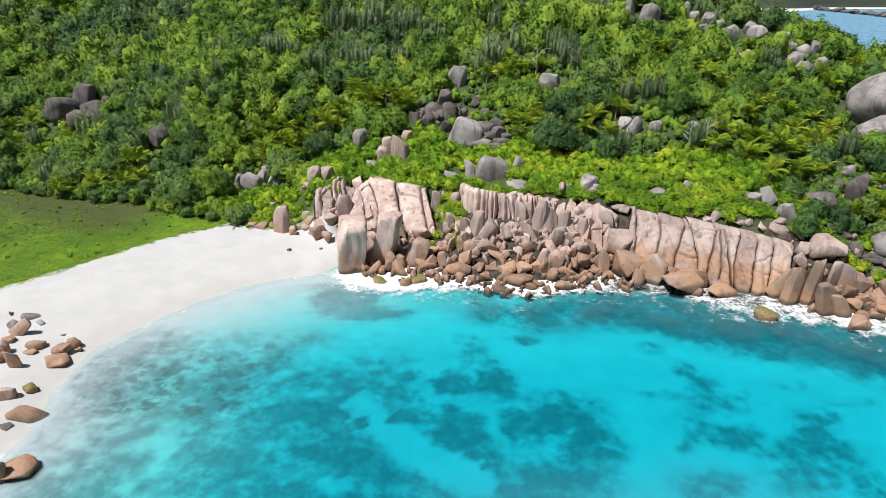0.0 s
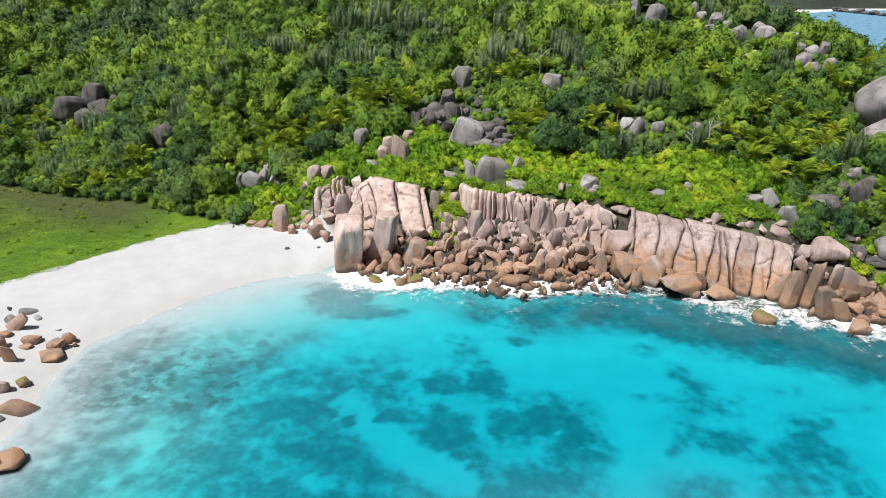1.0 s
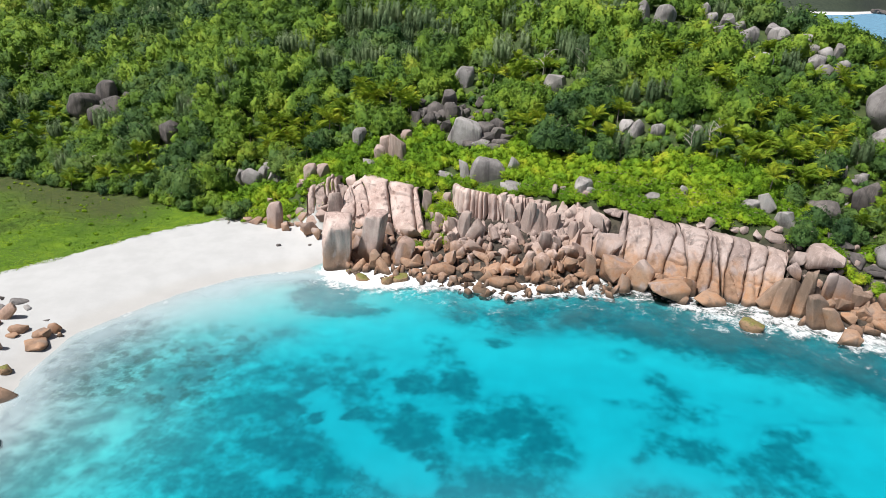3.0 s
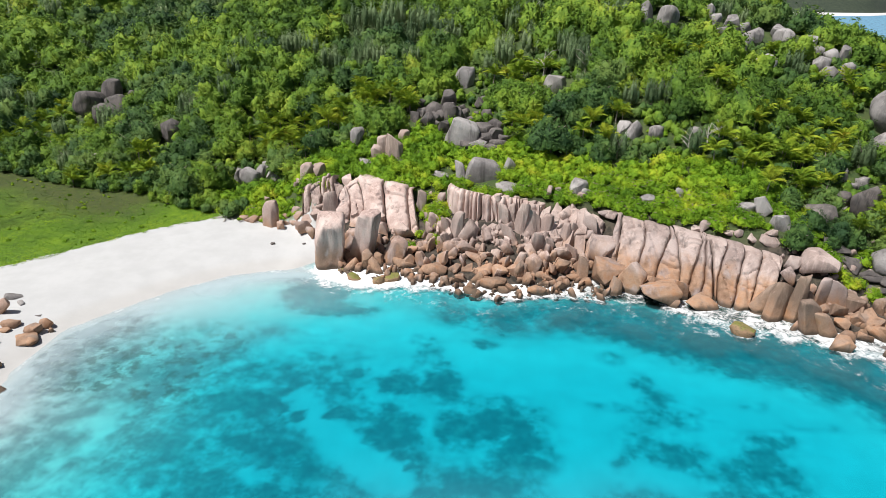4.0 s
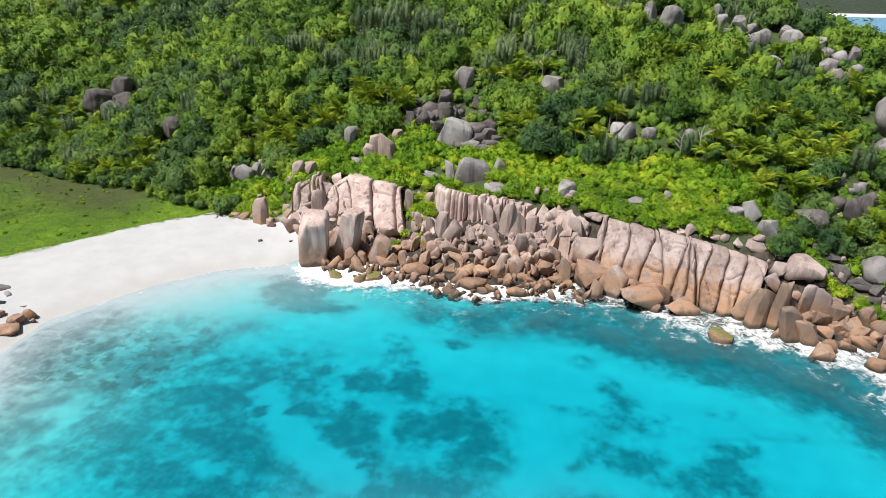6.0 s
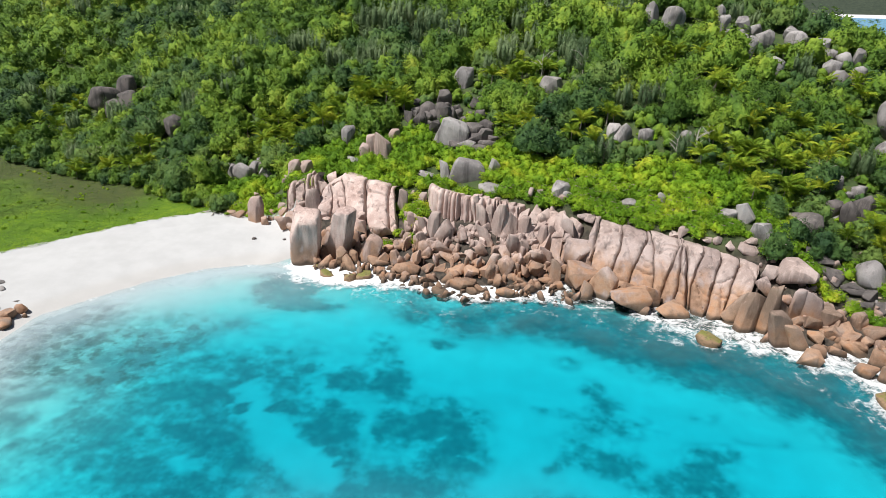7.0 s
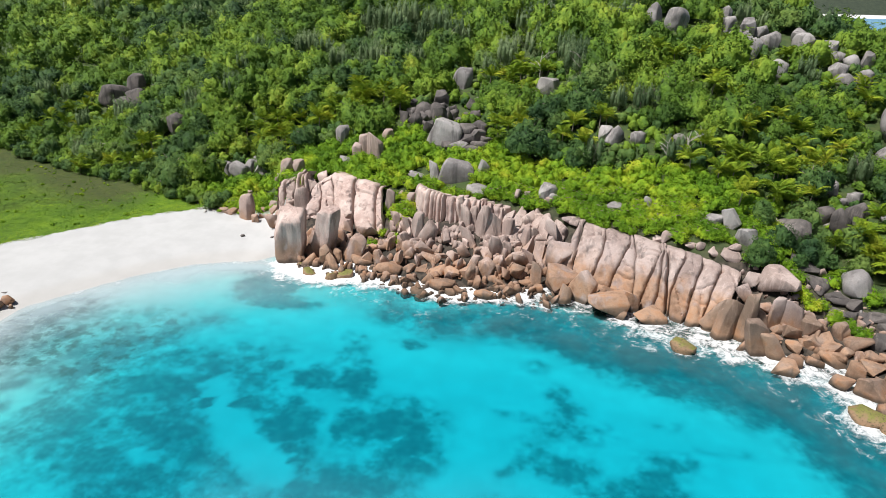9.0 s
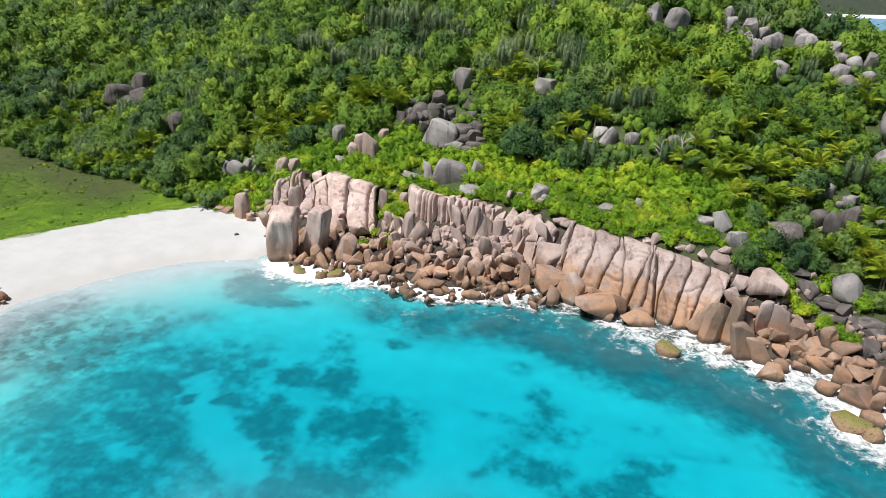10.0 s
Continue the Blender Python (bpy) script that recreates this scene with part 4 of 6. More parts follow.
rock('B', 'p', 49.6, 73.7, 3.9, 4.6, 3.5, 3.3, 8)
rock('B', 'p', 53.7, 78.3, 5.45, 4.5, 2.9, 1.3, 10)
rock('B', 'p', 54.2, 75.7, 4.27, 3.6, 3.0, 1.6, 0)
rock('B', 'p', 56.2, 74.4, 3.53, 2.4, 2.0, 1.2, 0)
rock('B', 'p', 52.3, 69.2, 1.19, 2.7, 2.2, 2.4, 0)
rock('B', 'w', 50.2, 68.4, 0.82, 1.9, 1.6, 2.2, 0)
rock('B', 'w', 50.2, 66.8, -0.17, 1.8, 1.4, 1.9, 0)
rock('B', 'w', 49.6, 64.0, -0.37, 1.5, 1.2, 1.8, 0)
rock('B', 'w', 48.3, 62.7, -0.26, 2.7, 2.2, 1.6, 0)
rock('B', 'w', 49.1, 69.1, 1.33, 1.9, 1.6, 1.0, 0)
rock('B', 'w', 53.5, 68.1, 0.57, 2.6, 2.2, 1.8, 10)
rock('B', 'p', 55.4, 69.1, 1.24, 1.6, 1.3, 2.2, 0)
rock('B', 'w', 54.1, 66.9, -0.16, 2.3, 1.8, 2.0, 0)
rock('B', 'w', 52.5, 67.4, 0.16, 2.3, 1.8, 2.1, 0)
rock('B', 'w', 54.3, 66.0, -0.29, 2.2, 1.8, 1.6, 0)
rock('B', 'p', 55.4, 66.5, 0.05, 1.5, 1.2, 1.7, 0)
rock('B', 'w', 51.9, 65.0, -0.32, 1.9, 1.5, 1.3, 0)
rock('R', 'm', 38.2, 64.6, -0.59, 2.8, 2.3, 1.7, 0)
rock('R', 'g', 58.9, 76.1, 3.42, 3.6, 3.0, 3.9, 0)
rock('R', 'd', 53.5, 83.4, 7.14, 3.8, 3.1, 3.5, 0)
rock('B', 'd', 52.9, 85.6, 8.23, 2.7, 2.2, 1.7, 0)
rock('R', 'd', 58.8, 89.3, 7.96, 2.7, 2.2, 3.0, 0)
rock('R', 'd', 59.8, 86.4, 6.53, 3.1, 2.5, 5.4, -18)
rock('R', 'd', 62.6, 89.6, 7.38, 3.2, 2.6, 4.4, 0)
rock('B', 'g', 47.2, 80.3, 6.99, 3.4, 2.8, 2.7, 15)
rock('B', 'g', 45.3, 83.1, 8.26, 2.2, 1.8, 3.1, -20)
rock('B', 'g', 43.5, 83.7, 8.44, 2.7, 2.2, 1.8, 0)
rock('B', 'g', 30.6, 87.0, 7.84, 2.4, 1.9, 1.7, 0)
rock('B', 'p', 45.1, 78.5, 6.96, 1.7, 1.4, 1.2, 0)
rock('B', 'p', 44.8, 77.7, 6.27, 2.4, 1.9, 1.2, 0)
rock('B', 'p', 40.0, 79.9, 6.43, 2.4, 1.9, 0.9, 0)
rock('B', 'p', 41.4, 79.2, 6.63, 1.3, 1.1, 1.2, 0)
rock('B', 'p', 42.8, 78.5, 6.37, 2.1, 1.7, 0.9, 0)
rock('B', 'p', 37.3, 80.8, 6.42, 1.4, 1.1, 1.8, 0)
rock('B', 'p', 36.3, 81.1, 6.36, 1.4, 1.1, 0.8, 0)
rock('B', 'p', 55.7, 59.9, -0.48, 3.3, 2.7, 2.6, 0)
rock('R', 'm', 53.6, 55.9, -0.55, 3.4, 2.8, 1.6, 0)
rock('B', 'w', 53.3, 61.1, -0.28, 2.2, 1.8, 1.6, 0)
rock('S', 'w', 55.2, 63.0, -0.40, 1.9, 1.6, 2.6, 0)
rock('S', 'p', 56.9, 59.0, -0.40, 1.6, 1.3, 2.8, 0)
rock('B', 'w', 55.9, 57.1, -0.23, 2.1, 1.7, 1.2, 0)
rock('R', 'm', 55.0, 54.4, -0.73, 1.7, 1.4, 2.0, 0)
rock('B', 'p', 59.1, 67.7, 1.25, 2.3, 1.9, 2.2, 0)
rock('B', 'p', 55.7, 69.2, 1.37, 1.6, 1.3, 1.9, 0)
rock('B', 'p', 57.0, 67.8, 0.85, 3.0, 2.5, 1.6, 0)
rock('B', 'w', 57.1, 64.2, -0.07, 2.6, 2.1, 1.6, 0)
rock('B', 'w', 54.1, 65.6, -0.32, 3.4, 2.7, 1.4, 0)
rock('S', 'p', 58.5, 62.9, 0.10, 1.4, 1.1, 2.7, 0)
rock('B', 'w', 57.7, 65.7, 0.55, 2.0, 1.6, 1.4, 0)
rock('B', 'w', 53.3, 66.9, 0.02, 2.1, 1.7, 1.4, 0)
rock('B', 'p', 52.8, 69.5, 1.32, 2.4, 2.0, 1.8, 0)
rock('B', 'w', 51.8, 67.8, 0.49, 2.1, 1.7, 1.1, 0)
rock('B', 'd', 60.6, 72.4, 2.52, 3.1, 2.5, 1.0, 0)
rock('B', 'd', 58.1, 71.9, 2.39, 3.8, 2.8, 1.1, 0)
rock('B', 'd', 56.5, 74.1, 3.38, 2.8, 2.3, 1.2, 0)
rock('B', 'd', 56.0, 72.0, 2.57, 2.4, 2.0, 1.0, 0)
rock('B', 'd', 58.0, 73.3, 2.94, 2.1, 1.7, 1.5, 0)
rock('B', 'd', 60.5, 70.0, 2.05, 2.0, 1.6, 1.4, 0)
rock('S', 'g', 5.5, 95.9, 7.51, 6.1, 5.0, 4.3, 8)
rock('S', 'g', 1.9, 95.7, 7.67, 1.9, 1.5, 3.8, 0)
rock('S', 'g', 9.9, 96.6, 8.49, 2.1, 1.7, 3.5, 0)
rock('B', 'g', -1.1, 96.0, 7.63, 2.7, 2.2, 1.6, 0)
rock('B', 'g', 9.6, 92.6, 7.34, 3.3, 2.7, 1.2, 0)
rock('S', 'p', -10.3, 101.5, 9.05, 3.4, 2.7, 5.1, 0)
rock('S', 'p', -12.4, 102.0, 9.47, 2.3, 1.8, 4.2, 0)
rock('S', 'p', -13.3, 100.6, 9.08, 2.2, 1.8, 3.2, 0)
rock('B', 'g', -17.8, 105.3, 10.25, 2.5, 2.0, 4.0, 0)
rock('B', 'p', -9.2, 106.3, 10.82, 2.3, 1.9, 3.1, 0)
rock('B', 'g', -14.9, 98.2, 8.38, 2.6, 2.1, 1.9, 0)
rock('S', 'g', 1.3, 107.3, 10.98, 6.3, 5.1, 5.1, 10)
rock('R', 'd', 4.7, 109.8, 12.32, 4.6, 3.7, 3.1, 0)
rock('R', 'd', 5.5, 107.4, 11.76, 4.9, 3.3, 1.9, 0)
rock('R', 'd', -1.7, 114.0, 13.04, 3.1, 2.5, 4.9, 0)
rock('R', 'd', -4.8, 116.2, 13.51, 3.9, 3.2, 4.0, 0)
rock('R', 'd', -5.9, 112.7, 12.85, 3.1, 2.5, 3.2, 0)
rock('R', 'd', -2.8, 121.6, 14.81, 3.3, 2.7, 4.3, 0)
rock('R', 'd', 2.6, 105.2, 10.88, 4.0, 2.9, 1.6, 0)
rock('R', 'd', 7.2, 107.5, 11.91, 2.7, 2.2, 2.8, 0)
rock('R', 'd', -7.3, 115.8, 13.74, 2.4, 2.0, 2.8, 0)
rock('S', 'g', -0.2, 131.3, 17.43, 4.3, 3.5, 5.5, 15)
rock('B', 'g', 18.2, 122.4, 18.32, 4.9, 4.0, 4.1, 0)
rock('S', 'g', 30.7, 103.0, 14.05, 2.9, 2.4, 3.4, 25)
rock('R', 'g', 29.2, 104.0, 14.28, 2.7, 2.2, 3.0, 0)
rock('R', 'g', 34.1, 102.6, 14.36, 2.7, 2.2, 2.7, 0)
rock('B', 'g', 40.4, 102.6, 15.09, 2.0, 1.7, 1.8, 0)
rock('R', 'd', -90.7, 135.1, 7.65, 7.9, 6.4, 6.7, 0)
rock('S', 'd', -88.2, 140.2, 9.50, 5.6, 4.6, 7.3, 15)
rock('R', 'd', -80.0, 130.1, 8.25, 6.1, 5.0, 6.3, 0)
rock('B', 'd', -83.9, 130.2, 7.59, 6.2, 5.0, 4.6, 0)
rock('R', 'd', -58.1, 113.5, 7.90, 4.6, 3.7, 5.0, 0)
rock('R', 'g', -120.7, 158.6, 11.45, 4.6, 3.8, 3.8, 0)
rock('R', 'g', -112.7, 163.9, 13.44, 4.0, 3.3, 3.9, 0)
rock('S', 'g', -48.0, 92.4, 2.10, 1.0, 0.8, 2.6, 0)
rock('R', 'g', 20.9, 90.8, 7.45, 3.0, 2.4, 3.0, 0)
rock('R', 'g', 21.9, 89.8, 7.47, 1.8, 1.4, 1.9, 0)
rock('R', 'g', 38.2, 145.4, 30.95, 3.4, 2.8, 5.3, 0)
rock('R', 'g', 42.7, 142.8, 29.74, 5.6, 4.6, 5.7, 0)
rock('R', 'g', 58.2, 149.4, 28.70, 3.6, 2.9, 5.0, 0)
rock('R', 'g', 57.0, 137.2, 25.34, 4.1, 3.3, 4.9, 0)
rock('R', 'g', 53.6, 135.4, 25.88, 3.3, 2.7, 5.2, 0)
rock('R', 'g', 62.5, 146.1, 26.16, 4.4, 3.5, 4.2, 0)
rock('R', 'g', 69.1, 146.4, 25.92, 4.3, 3.5, 3.5, 0)
rock('R', 'g', 71.9, 132.8, 22.17, 4.0, 3.2, 3.5, 0)
rock('R', 'g', 60.8, 131.9, 22.27, 4.0, 3.2, 4.4, 0)
rock('R', 'g', 70.8, 139.6, 24.34, 2.9, 2.3, 3.1, 0)
rock('R', 'g', 75.4, 129.5, 20.84, 2.7, 2.2, 4.3, 0)
rock('R', 'g', 30.8, 87.6, 8.08, 2.4, 2.0, 1.5, 0)
rock('S', 'g', 35.1, 87.6, 8.71, 1.7, 1.4, 2.0, 0)
rock('S', 'g', 25.6, 155.6, 33.11, 1.8, 1.4, 3.2, 0)
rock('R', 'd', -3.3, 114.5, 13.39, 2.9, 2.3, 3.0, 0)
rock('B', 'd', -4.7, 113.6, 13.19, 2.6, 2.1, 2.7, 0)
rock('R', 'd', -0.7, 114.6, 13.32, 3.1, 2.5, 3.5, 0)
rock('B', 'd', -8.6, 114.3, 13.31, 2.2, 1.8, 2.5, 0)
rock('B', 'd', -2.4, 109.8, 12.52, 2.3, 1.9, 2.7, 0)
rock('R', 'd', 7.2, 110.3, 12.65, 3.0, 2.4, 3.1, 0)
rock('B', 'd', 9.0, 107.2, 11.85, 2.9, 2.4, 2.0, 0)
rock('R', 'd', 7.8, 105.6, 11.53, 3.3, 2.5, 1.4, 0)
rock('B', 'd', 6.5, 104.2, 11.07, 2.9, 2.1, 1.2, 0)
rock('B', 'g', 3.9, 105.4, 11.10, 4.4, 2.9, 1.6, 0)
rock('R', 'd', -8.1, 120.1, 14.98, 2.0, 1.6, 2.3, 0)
rock('B', 'g', 56.9, 144.2, 27.58, 3.5, 2.8, 3.5, 0)
rock('B', 'g', 61.2, 149.9, 27.97, 3.1, 2.5, 3.3, 0)
rock('R', 'g', 54.5, 143.0, 28.04, 3.2, 2.6, 3.5, 0)
rock('R', 'g', 53.5, 131.8, 24.62, 3.7, 3.0, 3.5, 0)
rock('B', 'g', 55.3, 131.9, 24.23, 2.5, 2.0, 3.3, 0)
rock('B', 'g', 68.9, 149.9, 26.98, 3.3, 2.7, 3.3, 0)
rock('R', 'g', 72.7, 141.8, 24.61, 3.4, 2.8, 3.7, 0)
rock('B', 'g', 73.3, 139.4, 24.05, 2.8, 2.3, 2.5, 0)
rock('R', 'g', 75.4, 137.2, 23.17, 3.3, 2.7, 3.0, 0)
rock('B', 'g', 72.0, 130.3, 21.58, 3.7, 2.8, 2.6, 0)
rock('R', 'g', 78.9, 139.4, 22.59, 2.6, 2.1, 4.0, 0)
rock('R', 'g', 58.5, 129.8, 22.36, 3.2, 2.6, 3.8, 0)
rock('B', 'g', 53.8, 147.0, 29.59, 2.5, 2.0, 4.3, 0)
rock('R', 'g', 54.2, 154.0, 32.02, 2.9, 2.3, 3.8, 0)
rock('R', 'g', 79.5, 114.5, 12.52, 12.8, 10.4, 12.1, 0)
rock('R', 'g', 73.7, 105.8, 11.05, 6.8, 5.6, 7.0, 0)
rock('R', 'm', -5.8, 73.1, -0.52, 3.0, 2.4, 1.2, 0)
rock('R', 'm', -7.1, 71.8, -0.44, 1.7, 1.4, 1.2, 0)
rock('R', 'm', -10.7, 72.6, -0.48, 2.1, 1.7, 1.0, 0)
rock('R', 'w', -39.4, 42.9, -0.17, 4.1, 2.0, 0.6, 4)
rock('B', 'd', -40.5, 41.2, 0.17, 1.3, 1.0, 0.4, 0)
rock('R', 'w', -36.1, 36.1, -0.29, 3.1, 2.5, 1.3, -6)
rock('R', 'w', -36.6, 35.1, -0.50, 1.0, 0.8, 2.6, 0)
rock('R', 'p', -42.9, 44.9, 0.24, 1.7, 1.4, 1.5, 0)
rock('R', 'm', -41.7, 46.4, -0.18, 1.3, 1.1, 1.4, 25)
rock('R', 'w', -42.3, 51.2, -0.03, 3.0, 2.4, 1.0, 0)
rock('R', 'w', -42.8, 53.1, 0.13, 2.2, 1.8, 1.2, -12)
rock('R', 'p', -42.2, 54.4, -0.11, 1.4, 1.1, 1.6, 25)
rock('R', 'w', -41.2, 53.7, -0.07, 0.6, 0.5, 0.7, 0)
rock('R', 'p', -45.5, 53.2, 0.54, 1.9, 1.6, 1.1, 12)
rock('R', 'w', -45.5, 52.2, 0.71, 1.6, 1.1, 0.5, 0)
rock('S', 'p', -45.2, 49.4, 0.37, 1.2, 1.0, 2.8, 6)
rock('R', 'p', -47.8, 51.5, 0.74, 1.4, 1.2, 1.8, 0)
rock('R', 'p', -47.1, 50.0, 0.83, 1.1, 0.9, 1.4, 0)
rock('S', 'p', -48.2, 55.3, 0.72, 1.5, 1.2, 2.6, 35)
rock('S', 'g', -49.4, 58.6, 1.13, 2.2, 1.6, 0.7, 12)
rock('S', 'g', -49.8, 56.1, 1.05, 1.1, 0.9, 1.6, 40)
rock('S', 'g', -47.8, 57.6, 0.98, 1.2, 0.9, 0.6, 0)
rock('R', 'p', -48.7, 53.7, 1.03, 1.3, 1.1, 0.9, 0)
rock('B', 'd', -51.9, 58.9, 1.35, 0.8, 0.6, 0.5, 0)
rock('B', 'd', -44.4, 55.9, 0.56, 0.8, 0.5, 0.3, 0)


def rock_face(label, foot0, foot1, head0, head1, count, width, depth, kind, mat, seed, bow=0.6, twist=16.0):
    """A slanting rock face: fins side by side from one foot line to one head line, split by leaning cracks."""
    face = new("granite_outcrop")
    tagged(face, label, "rock outcrop")
    r = np.random.default_rng(seed)
    foot0, foot1, head0, head1 = Vector(foot0), Vector(foot1), Vector(head0), Vector(head1)
    along = (foot1 - foot0).normalized()
    face.location = (foot0 + foot1) / 2
    bpy.context.view_layer.update()
    for i in range(count):
        s = (i + r.uniform(-0.22, 0.22)) / (count - 1)
        b = bow * math.sin(3.14 * min(max(s, 0), 1))
        foot = foot0.lerp(foot1, s) - Vector((0, b, 0))
        head = head0.lerp(head1, s) + Vector((0, b, r.uniform(-0.07, 0.05) * (head0.z - foot0.z)))
        up = head - foot
        zax = up.normalized()
        xax = Vector((along.x, along.y, 0.0))
        xax = (xax - zax * xax.dot(zax)).normalized()
        yax = zax.cross(xax)
        m = Matrix((xax, yax, zax)).transposed().to_4x4()
        mid = (foot + head) / 2 + yax * depth * r.uniform(0.2, 0.38)
        fin = new("slab", boulder_mesh(kind, (i + seed) % 9, 16, mat, 4.0 if up.length > 2.5 * width else 2.6))
        fin.parent = face
        fin.matrix_world = Matrix.Translation(mid) @ m @ pose(0, 0, 0, r.uniform(-4, 4), r.uniform(-2, 8), r.uniform(-twist, twist)) @ Matrix.Diagonal((width * r.uniform(0.8, 1.6), depth, up.length + r.uniform(0.03, 0.18) * up.length, 1))


def cliff(label, foot, head, back, cracks, flutes, deep, mat, seed, bulge=0.5, nu=190, nv=70, beds=()):
    """One body of rock: a face from a foot line up to a rim, then a top that runs back into the slope; split by cracks and worn into flutes."""
    r = np.random.default_rng(seed)
    foot, head = np.array(foot, float), np.array(head, float)
    u, v = np.meshgrid(np.linspace(0, 1, nu), np.linspace(0, 1, nv))
    k = np.linspace(0, 1, len(foot))
    lo = np.stack([np.interp(u, k, foot[:, i]) for i in range(3)], -1)
    hi = np.stack([np.interp(u, k, head[:, i]) for i in range(3)], -1)
    lo[..., 2] -= 1.5
    far = hi + np.array([0.3, back, -1.6])
    s = np.clip(v / 0.62, 0, 1)[..., None]
    t = np.clip((v - 0.62) / 0.38, 0, 1)[..., None]
    p = np.where(v[..., None] < 0.62, lo + (hi - lo) * s, hi + (far - hi) * t)
    # the rim is rounded off
    a, b = lo + (hi - lo) * 0.84, hi + (far - hi) * 0.22
    w = np.clip((v[..., None] - 0.52) / (0.70 - 0.52), 0, 1)
    arc = a * (1 - w) ** 2 + hi * 2 * w * (1 - w) + b * w ** 2
    p = np.where((v[..., None] > 0.52) & (v[..., None] < 0.70), arc, p)
    face = smooth01(0.72, 0.56, v)
    push = bulge * np.sin(math.pi * np.clip(v / 0.62, 0, 1)) * np.sin(math.pi * u)
    length = np.linalg.norm(head[-1] - head[0])
    wob = 0.012 * np.sin(9 * v + 3 * u) + 0.02 * (vnoise(u * length, v * 8, 1.3, seed) - 0.5)
    push = push + 0.6 * face
    sign = 1
    for uc, lean, wide, depth in cracks:
        sign = -sign
        x = u - uc - lean * (v - 0.35) + wob
        push = push - depth * np.exp(-(x * length / wide) ** 2) * (0.25 + 0.75 * face)
        push = push + sign * r.uniform(0.12, 0.34) * smooth01(-0.05, 0.05, x * length) * (0.3 + 0.7 * face)
    for vc, slope, wide, depth in beds:
        x = v - vc - slope * (u - 0.5) + 2 * wob
        push = push - depth * np.exp(-(x * 8 / wide) ** 2) * face - r.uniform(0.1, 0.35) * smooth01(-0.04, 0.04, x) * face
    if flutes:
        g = np.abs(np.sin(math.pi * (u * flutes + 1.3 * vnoise(u * 30, u * 0, 2.0, seed) + 4 * wob))) ** 0.55
        push = push - deep * (1 - g) * face * (0.5 + 0.9 * vnoise(u * 40, v * 3, 2.5, seed + 1))
    push = push + 0.35 * (vnoise(p[..., 0] + p[..., 1], p[..., 2] * 0.8, 2.2, seed + 2) - 0.5) + 0.14 * (vnoise(p[..., 0] * 1.3, p[..., 2] + p[..., 1], 0.7, seed + 3) - 0.5)
    n = np.cross(np.gradient(p, axis=1), np.gradient(p, axis=0))
    n /= np.linalg.norm(n, axis=-1)[..., None] + 1e-9
    n = n * np.where(n[..., 1:2] - n[..., 2:3] > 0, -1, 1)
    p = p + n * push[..., None]
    # both ends turn back into the slope
    for end in (smooth01(0.035, 0.0, u), smooth01(0.965, 1.0, u)):
        p[..., 1] += end * (back * 0.8) * (1 - 0.5 * v)
        p[..., 2] -= end * 1.0
    idx = np.arange(nu * nv).reshape(nv, nu)
    q = np.stack([idx[:-1, :-1], idx[:-1, 1:], idx[1:, 1:], idx[1:, :-1]], -1).reshape(-1, 4)
    # each slab between two long cracks is a part
    panel = np.zeros(u.shape, int)
    for uc, lean, wide, depth in cracks:
        if lean > -0.2:
            panel += (u - uc - lean * (v - 0.35) + wob > 0)
    panel = panel[:-1, :-1].ravel()
    base = new("granite_outcrop")
    base.location = Vector(foot.mean(0))
    tagged(base, label, "rock outcrop")
    flat_p = p.reshape(-1, 3) - np.array(base.location)
    for i in np.unique(panel):
        used, inv = np.unique(q[panel == i], return_inverse=True)
        ob = link_mesh("slab", flat_p[used], inv.reshape(-1, 4), [mat], True, base)
        ob.data.set_sharp_from_angle(angle=radians(55))
    return base


